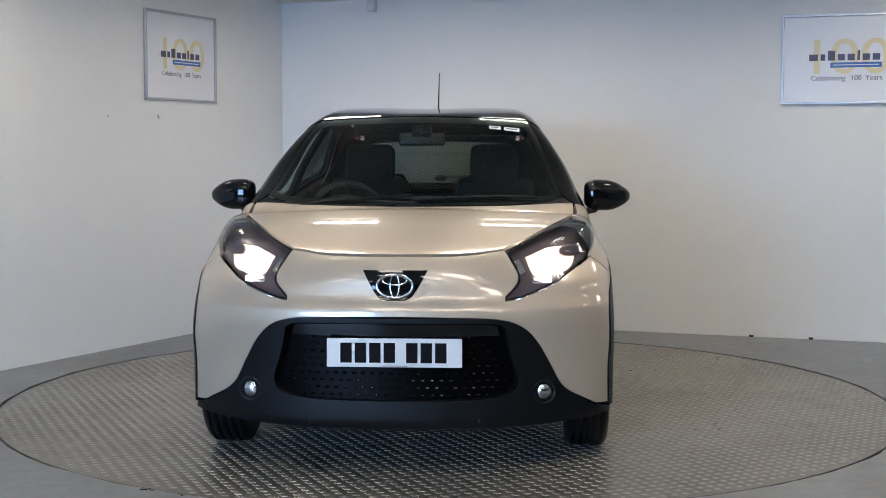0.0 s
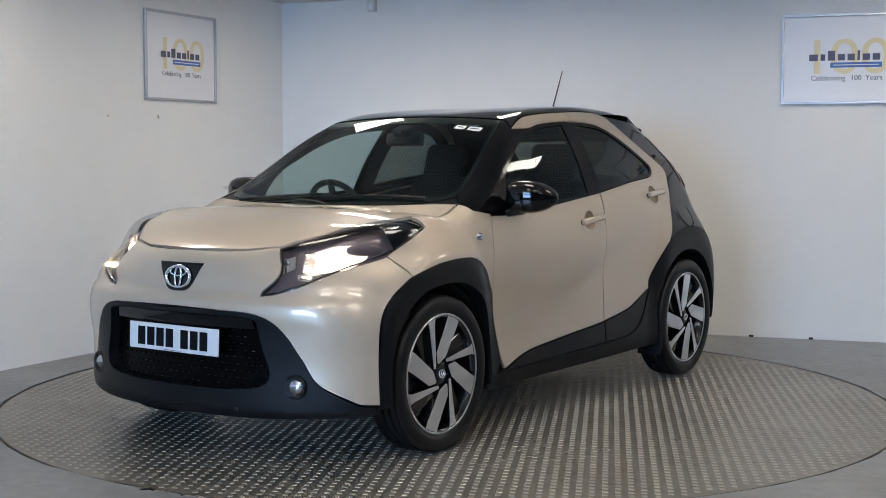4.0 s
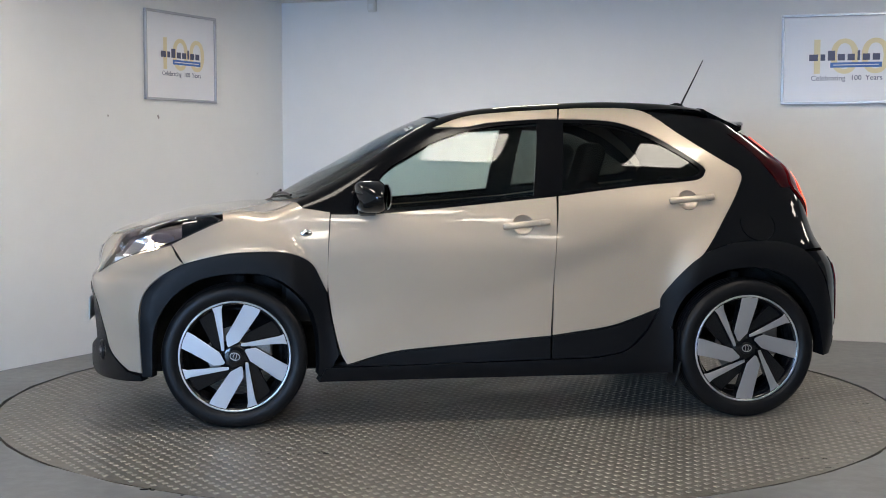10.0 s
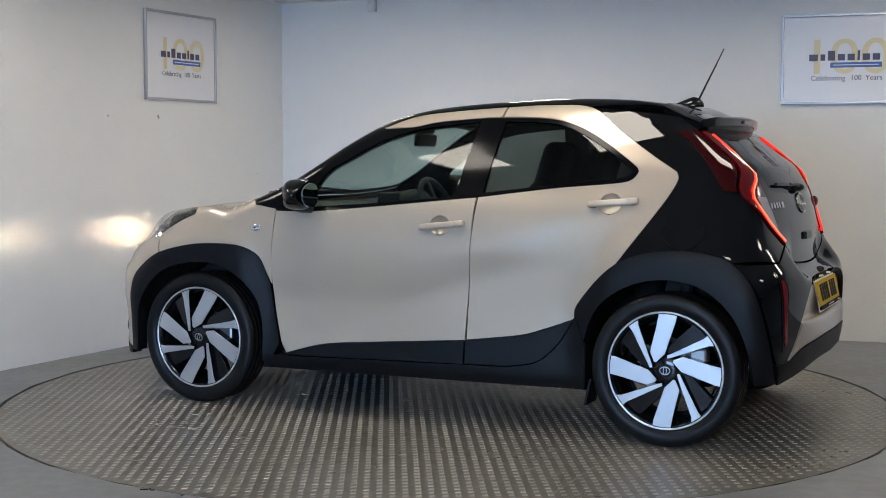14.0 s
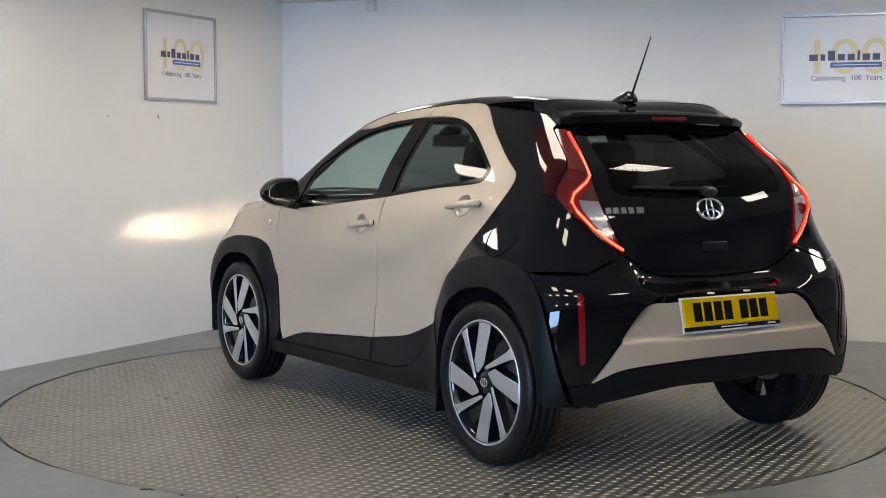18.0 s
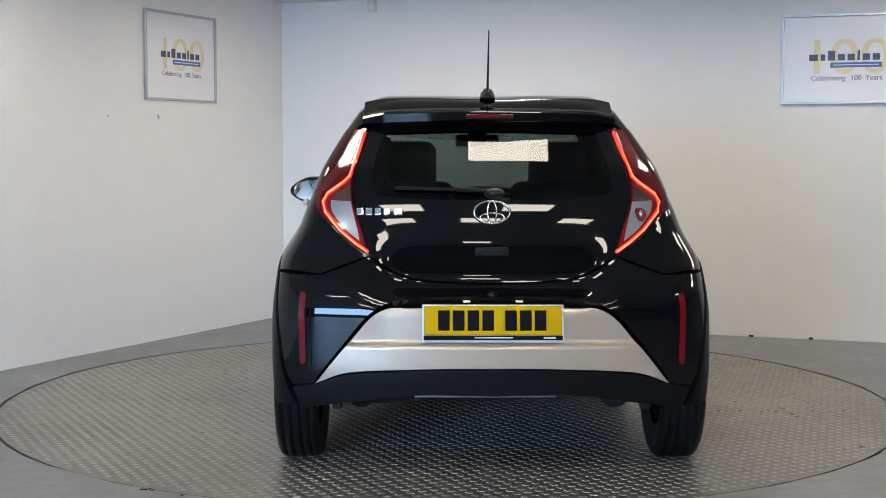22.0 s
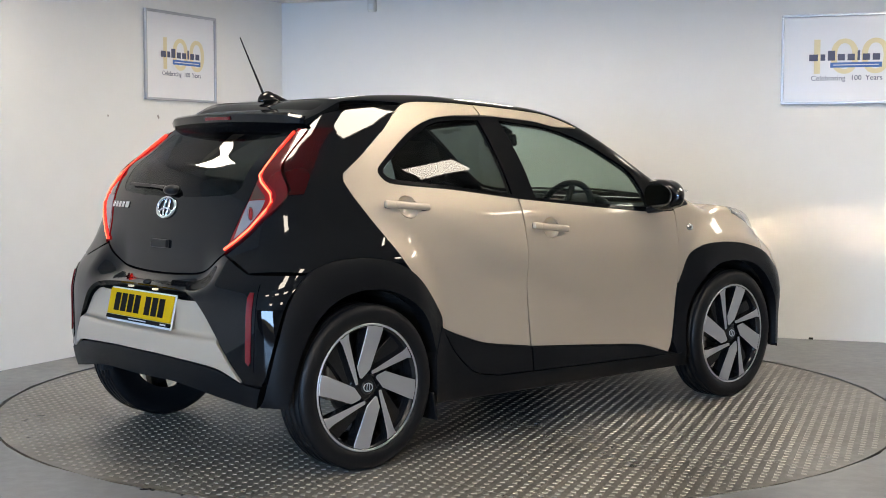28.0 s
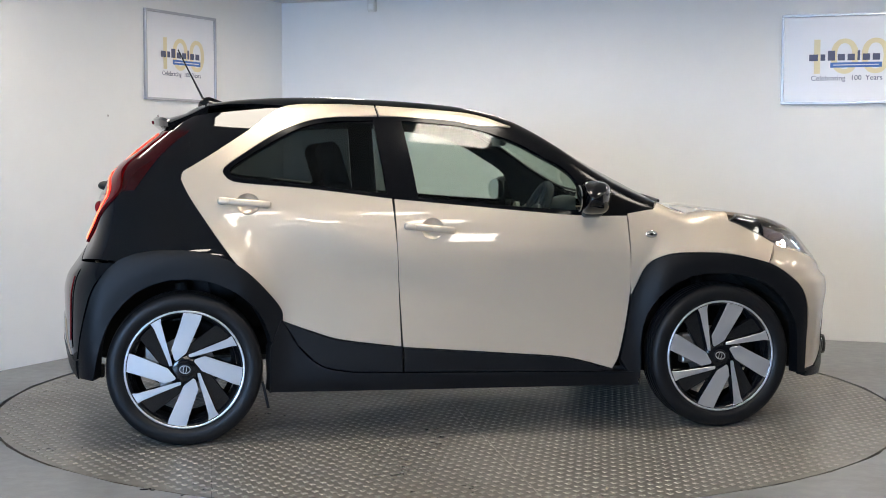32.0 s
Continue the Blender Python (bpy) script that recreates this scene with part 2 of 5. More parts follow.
def ring_mesh(rx, ry, width, height, n=40):
    """Verts and faces of an oval ring lying in x, y."""
    vs, fs = [], []
    for i in range(n):
        a = 2 * math.pi * i / n
        c, s = math.cos(a), math.sin(a)
        for w, h in ((0, 0), (width * 0.25, height), (width * 0.75, height), (width, 0)):
            vs.append((c * (rx - w), s * (ry - w), h))
    for i in range(n):
        j = (i + 1) % n
        for k in range(3):
            fs.append((i * 4 + k, j * 4 + k, j * 4 + k + 1, i * 4 + k + 1))
    return vs, fs


def moved(shape, m):
    return [m @ Vector(v) for v in shape[0]], shape[1]


# ---- the room ----
CORNER = Vector((-1.315, 3.458, 0))
LEFT_DIR = Vector((-1.312, -2.686, 0)).normalized()
RIGHT_DIR = Vector((4.247, -1.446, 0)).normalized()
HEIGHT = 2.43
LEFT_END = CORNER + LEFT_DIR * 14.5
RIGHT_END = CORNER + RIGHT_DIR * 8.5
BACK_Y = LEFT_END.y
FAR_CORNER = Vector((RIGHT_END.x, BACK_Y, 0))


def wall_between(name, a, b, inside, label, openings=(), z1=HEIGHT, mat=None):
    """A wall 0.15 thick from a to b behind the line, with openings (from, to, low, high) along it."""
    d = (b - a).normalized()
    n = Vector((-d.y, d.x, 0))
    if n.dot(inside - a) > 0:
        n = -n
    length = (b - a).length
    bm = bmesh.new()
    cuts = sorted({0.0, length, *[o[0] for o in openings], *[o[1] for o in openings]})
    for s0, s1 in zip(cuts, cuts[1:]):
        spans, z = [], 0.0
        for o in openings:
            if o[0] <= s0 and s1 <= o[1]:
                spans.append((z, o[2]))
                z = o[3]
        spans.append((z, z1))
        for z0, zt in spans:
            if zt - z0 < 1e-4:
                continue
            c = [a + d * s + n * w for s, w in ((s0, 0), (s1, 0), (s1, 0.15), (s0, 0.15))]
            vs = [bm.verts.new((p.x, p.y, z)) for z in (z0, zt) for p in c]
            for f in ((0, 1, 2, 3), (7, 6, 5, 4), (0, 4, 5, 1), (1, 5, 6, 2), (2, 6, 7, 3), (3, 7, 4, 0)):
                bm.faces.new([vs[i] for i in f])
    bmesh.ops.recalc_face_normals(bm, faces=bm.faces)
    return tagged(part(name, bm, mat or WALL), label, "wall", kind="structure")


MID = Vector((0, -3, 0))
wall_left = wall_between("wall_left", CORNER, LEFT_END, MID, "smooth white painted showroom wall")
wall_between("wall_right", CORNER, RIGHT_END, MID, "smooth white painted showroom wall")
# added out of view, pale to brighten what faces right
wall_between("wall_side", RIGHT_END, FAR_CORNER, MID, "unseen wall behind the camera, pale grey to bounce light", mat=WALLPALE)
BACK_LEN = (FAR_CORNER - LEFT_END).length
# out of view, dark so that the gloss paint mirrors little
wall_between("wall_back", LEFT_END, FAR_CORNER, MID, "unseen wall kept dark for reflections, with a wide open daylight doorway",
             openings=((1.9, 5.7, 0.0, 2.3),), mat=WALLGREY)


def slab(name, z0, z1, mat, label, category, grow=0.15):
    """A flat slab over the room's outline."""
    pts = [CORNER + Vector((0, grow, 0)), RIGHT_END + Vector((grow, 0, 0)), FAR_CORNER + Vector((grow, -grow, 0)), LEFT_END + Vector((-grow, -grow, 0))]
    bm = bmesh.new()
    lo = [bm.verts.new((p.x, p.y, z0)) for p in pts]
    hi = [bm.verts.new((p.x, p.y, z1)) for p in pts]
    bm.faces.new(lo)
    bm.faces.new(hi)
    for i in range(4):
        bm.faces.new((lo[i], lo[(i + 1) % 4], hi[(i + 1) % 4], hi[i]))
    bmesh.ops.recalc_face_normals(bm, faces=bm.faces)
    return tagged(part(name, bm, mat), label, category, kind="structure")


slab("ceiling", HEIGHT, HEIGHT + 0.15, CEIL, "flat white painted ceiling", "ceiling")

# floor: a sheet with a round hole for the turntable
TABLE_R = 2.270
TABLE_AT = Vector((-0.02, 0.04))


def build_floor():
    n = 128
    ring = [(TABLE_AT.x + TABLE_R * 1.004 * math.cos(2 * math.pi * i / n), TABLE_AT.y + TABLE_R * 1.004 * math.sin(2 * math.pi * i / n)) for i in range(n)]
    outer = [CORNER + Vector((0, .3, 0)), RIGHT_END + Vector((.3, 0, 0)), FAR_CORNER + Vector((.3, -.3, 0)), LEFT_END + Vector((-.3, -.3, 0))]
    pts = [Vector(p) for p in ring] + [Vector((p.x, p.y)) for p in outer]
    edges = [(i, (i + 1) % n) for i in range(n)] + [(n + i, n + (i + 1) % 4) for i in range(4)]
    v, e, f, *_ = delaunay_2d_cdt(pts, edges, [], 0, 1e-6)
    keep = []
    for t in f:
        c = sum((Vector(v[i]) for i in t), Vector((0, 0))) / len(t)
        if (c - TABLE_AT).length > TABLE_R:
            keep.append(tuple(t))
    verts = [(p[0], p[1], 0) for p in v]
    k = len(verts)
    verts += [(x, y, -0.12) for x, y in ring] + [(x, y, 0.0) for x, y in ring]
    keep += [(k + i, k + (i + 1) % n, k + n + (i + 1) % n, k + n + i) for i in range(n)]
    tagged(mesh_object("floor", verts, keep, CONCRETE), "grey painted concrete floor with scuffs and stains", "floor", kind="structure")
    far = 60
    tagged(mesh_object("ground", [(-far, -far, -0.14), (far, -far, -0.14), (far, far, -0.14), (-far, far, -0.14)], [(0, 1, 2, 3)], GROUNDMAT),
           "dark asphalt yard outside the opening", "ground", kind="structure")


build_floor()
# ---- the turntable ----
turntable = tagged(new("turntable"), "round turntable of worn grey tread plate flush with the floor", "turntable")


def build_turntable():
    n = 160
    R = TABLE_R - 0.012
    # base disc and the dark joint round it
    vs, fs = lathe([(0.001, -0.02), (R - 0.002, -0.02), (R - 0.002, -0.1), (0.001, -0.1)], n, "z")
    mesh_object("base_disc", vs, fs, GAPBLACK, turntable)
    # plates, cut by straight seams
    strips = [(-2.3, -1.22), (-1.22, -0.02), (-0.02, 1.2), (1.2, 2.3)]
    for a, b in strips:
        for lo, hi in ((-2.3, 0.35), (0.35, 2.3)) if a in (-1.22,) else ((-2.3, -0.4), (-0.4, 2.3)) if a in (-0.02,) else ((-2.3, 2.3),):
            pts = []
            for i in range(n):
                w = 2 * math.pi * i / n
                pts.append((R * math.cos(w), R * math.sin(w)))
            g = 0.0008
            for axis, sign, lim in ((0, 1, b - g), (0, -1, -(a + g)), (1, 1, hi - g), (1, -1, -(lo + g))):
                out = []
                for i, p in enumerate(pts):
                    q = pts[(i + 1) % len(pts)]
                    dp, dq = sign * p[axis] - lim, sign * q[axis] - lim
                    if dp <= 0:
                        out.append(p)
                    if dp * dq < 0:
                        s = dp / (dp - dq)
                        out.append((p[0] + s * (q[0] - p[0]), p[1] + s * (q[1] - p[1])))
                pts = out
            if len(pts) > 2:
                v, f = prism(pts, -0.018, -0.003)
                mesh_object("tread_panel", v, f, TREAD, turntable)
    # raised lozenges on a square lattice that lies aslant to the seams
    pitch, verts, faces = 0.049, [], []
    m = int(R / pitch) + 2
    ca, sa = math.cos(radians(27.8)), math.sin(radians(27.8))
    c, s = math.cos(radians(72.8)), math.sin(radians(72.8))
    L, W, H = 0.0170, 0.0138, 0.0022
    for i in range(-m, m):
        for j in range(-m, m):
            x, y = (i * ca - j * sa) * pitch, (i * sa + j * ca) * pitch
            if x * x + y * y > (R - 0.03) ** 2:
                continue
            k = len(verts)
            for u, w, h in ((-L, 0, 0), (0, -W, 0), (L, 0, 0), (0, W, 0), (-L * .86, 0, 1), (0, -W * .84, 1), (L * .86, 0, 1), (0, W * .84, 1)):
                verts.append((x + c * u - s * w, y + s * u + c * w, -0.0031 + h * H))
            faces += [(k + 4, k + 5, k + 6, k + 7)] + [(k + q, k + (q + 1) % 4, k + 4 + (q + 1) % 4, k + 4 + q) for q in range(4)]
    bars = mesh_object("tread_pattern", verts, faces, TREADBAR, turntable)
    tagged(bars, kind="stuff")


build_turntable()

# ---- the car's body as one smooth form, cut into panels ----
WHEEL_X, HUB_Z = 1.215, 0.333


def curve(xs, ys):
    """A smooth monotone-ish interpolation through knots (finite-difference Hermite)."""
    xs, ys = np.array(xs, float), np.array(ys, float)
    h = np.diff(xs)
    d = np.diff(ys) / h
    m = np.zeros_like(xs)
    m[0], m[-1] = d[0], d[-1]
    for i in range(1, len(xs) - 1):
        m[i] = 0 if d[i - 1] * d[i] <= 0 else (h[i - 1] + h[i]) / (h[i] / d[i - 1] + h[i - 1] / d[i])

    def f(x):
        x = np.clip(x, xs[0], xs[-1])
        i = np.clip(np.searchsorted(xs, x) - 1, 0, len(xs) - 2)
        t = (x - xs[i]) / h[i]
        return ((1 + 2 * t) * (1 - t) ** 2 * ys[i] + t * (1 - t) ** 2 * h[i] * m[i] + t * t * (3 - 2 * t) * ys[i + 1] + t * t * (t - 1) * h[i] * m[i + 1])
    return f


side_base = curve([0.15, 0.28, 0.42, 0.55, 0.68, 0.80, 0.90, 1.00, 1.10, 1.20, 1.30, 1.40, 1.48, 1.55],
                  [0.800, 0.832, 0.822, 0.815, 0.822, 0.826, 0.815, 0.796, 0.755, 0.712, 0.655, 0.590, 0.53, 0.45])
nose_x = curve([0.05, 0.12, 0.18, 0.24, 0.40, 0.55, 0.62, 0.665, 0.70, 0.78, 0.85, 0.92, 1.2],
               [1.80, 1.88, 1.935, 1.955, 1.950, 1.945, 1.951, 1.947, 1.920, 1.905, 1.885, 1.86, 1.78])
nose_bow = curve([0.1, 0.4, 0.6, 0.72, 0.86, 1.0], [0.28, 0.26, 0.20, 0.22, 0.48, 0.50])
top_z = curve([-1.7, -1.40, -1.21, -1.06, -0.91, -0.61, -0.32, -0.05, 0.13, 0.28, 0.36, 0.48, 0.60, 0.72, 0.84, 0.95, 1.04, 1.09, 1.20, 1.32, 1.47, 1.62, 1.77, 1.88, 2.0],
              [1.36, 1.435, 1.48, 1.503, 1.52, 1.53, 1.52, 1.502, 1.482, 1.451, 1.419, 1.362, 1.296, 1.230, 1.164, 1.100, 1.047, 1.024, 1.018, 1.005, 0.982, 0.948, 0.903, 0.855, 0.78])
top_bow = curve([-1.4, -0.8, 0.0, 0.3, 0.7, 1.0, 1.2, 1.5, 1.7, 1.9], [0.045, 0.040, 0.050, 0.115, 0.185, 0.11, 0.035, 0.035, 0.10, 0.25])
tail_x = curve([0.2, 0.28, 0.36, 0.47, 0.64, 0.72, 0.80, 0.86, 0.94, 1.04, 1.14, 1.19, 1.28, 1.38, 1.5],
               [-1.70, -1.745, -1.765, -1.778, -1.778, -1.765, -1.715, -1.675, -1.645, -1.618, -1.575, -1.545, -1.435, -1.31, -1.16])


def step(a, b, x):
    t = np.clip((x - a) / (b - a), 0, 1)
    return t * t * (3 - 2 * t)


def smax(a, b, k):
    h = np.maximum(k - np.abs(a - b), 0) / k
    return np.maximum(a, b) + h * h * k * 0.25


def flare(x, z, cx, reach):
    r = np.hypot(x - cx, (z - HUB_Z) * 0.98)
    return 1 - step(0.42, reach, r)


def body(x, y, z):
    """Below 0 inside the car, above 0 outside; about the distance in metres."""
    y = np.abs(y)
    low = 1 - step(0.86, 1.02, z)
    w = side_base(z)
    back = np.maximum(-0.30 - x, 0)
    w = w - back ** 2 * (0.037 - 0.009 * low)
    w = w - np.maximum(x - 0.85, 0) ** 2 * (0.085 - 0.02 * low)
    # a shoulder that runs down and forwards over both doors, hollow beneath it, with a level crease below
    line = 0.71 - 0.345 * (x + 0.29)
    drop = np.maximum(line - 0.545, 0.001)
    deep = np.minimum(0.024, 0.12 * drop) * step(-0.98, -0.62, x) * (1 - step(0.30, 0.55, x))
    ahead = 0.008 * step(-0.15, 0.20, x) * (1 - step(0.50, 0.74, x))
    w = w - ahead * (1 - step(line - 0.08, line + 0.10, z))
    w = w - deep * np.clip((z - 0.545) / drop, 0, 1) * (1 - step(line - 0.09, line + 0.13, z))
    w = w + (0.868 - np.minimum(w, 0.868)) * flare(x, z, WHEEL_X, 0.57 + 0.16 * step(0.82, 1.12, x)) * step(0.76, 0.96, x) * 0.95 * (1 - step(0.80, 1.0, z))
    w = w + (0.858 - np.minimum(w, 0.858)) * flare(x, z, -WHEEL_X, 0.59 + 0.17 * step(0.82, 1.15, -x)) * (1 - step(-0.98, -0.74, x)) * 0.95 * (1 - step(0.82, 1.02, z))
    side = y - w
    nose = x - (nose_x(z) - nose_bow(z) * y * y - 0.22 * y ** 4)
    top = z - (top_z(x) - top_bow(x) * y * y - 0.010 * np.exp(-(y / 0.22) ** 2) * (1 - step(0.0, 0.3, x)))
    zt = z + 0.12 * (1 - step(0.30, 0.52, y)) * np.exp(-((z - 0.77) / np.where(z < 0.77, 0.06, 0.11)) ** 2)
    tail = (tail_x(zt) + 0.10 * y * y + 0.10 * y ** 4) - x
    g = smax(side, nose, 0.17 - 0.08 * (1 - step(0.50, 0.72, z)))
    g = smax(g, tail, 0.12)
    return smax(g, top, 0.055)


def body_normal(p, e=0.004):
    n = np.stack([body(p[:, 0] + e, p[:, 1], p[:, 2]) - body(p[:, 0] - e, p[:, 1], p[:, 2]),
                  body(p[:, 0], p[:, 1] + e, p[:, 2]) - body(p[:, 0], p[:, 1] - e, p[:, 2]),
                  body(p[:, 0], p[:, 1], p[:, 2] + e) - body(p[:, 0], p[:, 1], p[:, 2] - e)], 1)
    return n / np.maximum(np.linalg.norm(n, axis=1)[:, None], 1e-9)


def shoot(start, way, reach, level=0.0):
    """The last place along each ray where it leaves the body."""
    ss = np.linspace(0, reach, 64)
    q = start[None] + way[None] * ss[:, None, None]
    g = body(q[..., 0], q[..., 1], q[..., 2]) < level
    cross = g[:-1] & ~g[1:]
    last = np.where(cross.any(0), len(ss) - 2 - np.argmax(cross[::-1], axis=0), 0)
    lo, hi = ss[last], ss[last + 1]
    for _ in range(18):
        mid = (lo + hi) / 2
        q = start + way * mid[:, None]
        inside = body(q[:, 0], q[:, 1], q[:, 2]) < level
        lo, hi = np.where(inside, mid, lo), np.where(inside, hi, mid)
    return start + way * ((lo + hi) / 2)[:, None]


class Flat:
    """Lays an outline on the body along one direction."""
    def __init__(self, d, centre, reach=1.6):
        self.d = np.array(d, float) / np.linalg.norm(d)
        helper = np.array([0, 0, 1.0]) if abs(self.d[2]) < 0.9 else np.array([1.0, 0, 0])
        self.u = np.cross(helper, self.d)
        self.u /= np.linalg.norm(self.u)
        self.v = np.cross(self.d, self.u)
        self.c, self.reach = np.array(centre, float), reach

    def flat(self, p):
        q = p - self.c
        return np.stack([q @ self.u, q @ self.v], 1)

    def lift(self, uv, level):
        start = self.c + uv[:, :1] * self.u + uv[:, 1:] * self.v - self.d * self.reach * 0.5
        return shoot(start, np.broadcast_to(self.d, start.shape), self.reach, level)


class Round:
    """Lays an outline on the body outwards from an upright axis at x0; sign 1 for the front, -1 for the rear."""
    def __init__(self, x0, sign):
        self.x0, self.sign = x0, sign

    def flat(self, p):
        return np.stack([np.arctan2(p[:, 1], (p[:, 0] - self.x0) * self.sign), p[:, 2]], 1)

    def lift(self, uv, level):
        start = np.stack([np.full(len(uv), self.x0), np.zeros(len(uv)), uv[:, 1]], 1)
        way = np.stack([np.cos(uv[:, 0]) * self.sign, np.sin(uv[:, 0]), np.zeros(len(uv))], 1)
        return shoot(start, way, 1.9, level)


SIDE, TOP = Flat((0, 1, 0.12), (0, 0.3, 0.8)), Flat((0, 0, 1), (0, 0, 0.9), 1.8)
UPPER = Flat((0, 0.78, 0.62), (0, 0.3, 0.9))
FENDER = Flat((0.12, 0.80, 0.60), (1.0, 0.3, 0.7))
LAMP = Flat((0.62, 0.60, 0.50), (1.35, 0.35, 0.65))
QUARTER = Flat((-0.45, 0.86, 0.22), (-0.8, 0.3, 0.8))
NOSE, TAIL = Round(0.6, 1), Round(-0.35, -1)
REARFLAT = Flat((-1, 0, 0.15), (-1.0, 0, 0.95), 2.0)


def S(x, z):
    return shoot(np.array([[x, 0.0, z]]), np.array([[0, 1.0, 0]]), 1.2)[0]


def T(x, y):
    return shoot(np.array([[x, y, 0.5]]), np.array([[0, 0, 1.0]]), 1.3)[0]


def F(y, z):
    return shoot(np.array([[0.6, y, z]]), np.array([[1.0, 0, 0]]), 1.6)[0]


def B(y, z):
    return shoot(np.array([[-0.6, y, z]]), np.array([[-1.0, 0, 0]]), 1.6)[0]


def C(p):
    """Marks a sharp corner of an outline."""
    return ("corner", p)


def outline(points, chart, gap=0.0, step_len=0.02):
    """A closed outline through the points on a chart, smooth but at the marked corners."""
    pts, sharp = [], []
    for p in points:
        if isinstance(p, tuple) and isinstance(p[0], str):
            pts.append(p[1])
            sharp.append(True)
        else:
            pts.append(p)
            sharp.append(False)
    q = chart.flat(np.array(pts, float))
    n = len(q)
    out = []
    for i in range(n):
        a, b = q[i], q[(i + 1) % n]
        ma = (b - a) if sharp[i] else (b - q[i - 1]) / 2
        mb = (b - a) if sharp[(i + 1) % n] else (q[(i + 2) % n] - a) / 2
        L = np.linalg.norm(b - a)
        lim = 1.2 * L
        for mm in (ma, mb):
            s = np.linalg.norm(mm)
            if s > lim:
                mm *= lim / s
        k = max(1, int(round(L / step_len)))
        for j in range(k):
            t = j / k
            out.append((1 + 2 * t) * (1 - t) ** 2 * a + t * (1 - t) ** 2 * ma + t * t * (3 - 2 * t) * b + t * t * (t - 1) * mb)
    out = np.array(out)
    area = np.sum(out[:, 0] * np.roll(out[:, 1], -1) - np.roll(out[:, 0], -1) * out[:, 1])
    if area < 0:
        out = out[::-1]
    if gap:
        d = np.roll(out, -1, 0) - np.roll(out, 1, 0)
        d /= np.maximum(np.linalg.norm(d, axis=1)[:, None], 1e-9)
        out = out - np.stack([d[:, 1], -d[:, 0]], 1) * gap
    return out


def inside_poly(p, poly):
    a, b = poly, np.roll(poly, -1, 0)
    res = np.zeros(len(p), bool)
    for (x0, y0), (x1, y1) in zip(a, b):
        if y0 != y1:
            res ^= ((y0 > p[:, 1]) != (y1 > p[:, 1])) & (p[:, 0] < (x1 - x0) * (p[:, 1] - y0) / (y1 - y0) + x0)
    return res


def panel(name, points, chart, mat, parent, holes=(), level=0.0, depth=0.014, gap=0.0012, grid=0.03, mirror=True, label="", bulge=None):
    """A body panel with returned edges, on one side or mirrored to both."""
    loops = [outline(points, chart, gap)] + [outline(h, chart, -gap * 0.3) for h in holes]
    allp = np.concatenate(loops)
    lo, hi = loops[0].min(0), loops[0].max(0)
    gx, gy = np.meshgrid(np.arange(lo[0] + grid / 2, hi[0], grid), np.arange(lo[1] + grid / 2, hi[1], grid))
    g = np.stack([gx.ravel(), gy.ravel()], 1)
    ok = inside_poly(g, loops[0])
    for h in loops[1:]:
        ok &= ~inside_poly(g, h)
    g = g[ok]
    if len(g):
        near = np.min(np.linalg.norm(g[:, None, :] - allp[None, :, :], axis=2), axis=1)
        g = g[near > grid * 0.45]
    pts = np.concatenate([allp, g])
    edges, o = [], 0
    for l in loops:
        edges += [(o + i, o + (i + 1) % len(l)) for i in range(len(l))]
        o += len(l)
    v, e, f, *_ = delaunay_2d_cdt([Vector(p) for p in pts], edges, [], 0, 1e-7)
    v = np.array([tuple(p) for p in v])
    f = np.array([tuple(t) for t in f if len(t) == 3])
    c = v[f].mean(1)
    keep = inside_poly(c, loops[0])
    for h in loops[1:]:
        keep &= ~inside_poly(c, h)
    f = f[keep]
    xyz = chart.lift(v, level)
    nor = body_normal(xyz, 0.014)
    if bulge is not None:
        e = 0.002
        slope = np.stack([(bulge(xyz + np.array(d)) - bulge(xyz - np.array(d))) / (2 * e) for d in ((e, 0, 0), (0, e, 0), (0, 0, e))], 1)
        xyz = xyz + nor * bulge(xyz)[:, None]
        nor = nor - slope
        nor = nor / np.linalg.norm(nor, axis=1)[:, None]
    # orientation
    fn = np.cross(xyz[f[:, 1]] - xyz[f[:, 0]], xyz[f[:, 2]] - xyz[f[:, 0]])
    flip = np.einsum("ij,ij->i", fn, nor[f[:, 0]]) < 0
    f[flip] = f[flip][:, ::-1]
    # edge walls
    count = {}
    for t in f:
        for a, b in ((t[0], t[1]), (t[1], t[2]), (t[2], t[0])):
            count[(a, b)] = count.get((a, b), 0) + 1
    rim = [(a, b) for (a, b) in count if (b, a) not in count]
    vs, ns, fs = list(xyz), list(nor), [tuple(map(int, t)) for t in f]
    if depth:
        for a, b in rim:
            k = len(vs)
            wn = np.cross(xyz[b] - xyz[a], nor[a])
            wn = wn / max(np.linalg.norm(wn), 1e-9)
            vs += [xyz[a], xyz[b], xyz[b] - nor[b] * depth, xyz[a] - nor[a] * depth]
            ns += [wn] * 4
            fs.append((k, k + 3, k + 2, k + 1))
    made = []
    for sgn in (1, -1) if mirror else (1,):
        me = bpy.data.meshes.new(name)
        me.from_pydata([(float(p[0]), float(p[1]) * sgn, float(p[2])) for p in vs], [], fs if sgn > 0 else [t[::-1] for t in fs])
        for p in me.polygons:
            p.use_smooth = True
        me.normals_split_custom_set_from_vertices([(float(n[0]), float(n[1]) * sgn, float(n[2])) for n in ns])
        me.materials.append(mat)
        ob = new(name, me)
        ob.parent = parent
        if label:
            tagged(ob, label)
        made.append(ob)
    return made


car = tagged(new("car"), "small beige pearl and black city hatchback on a turntable", "car")

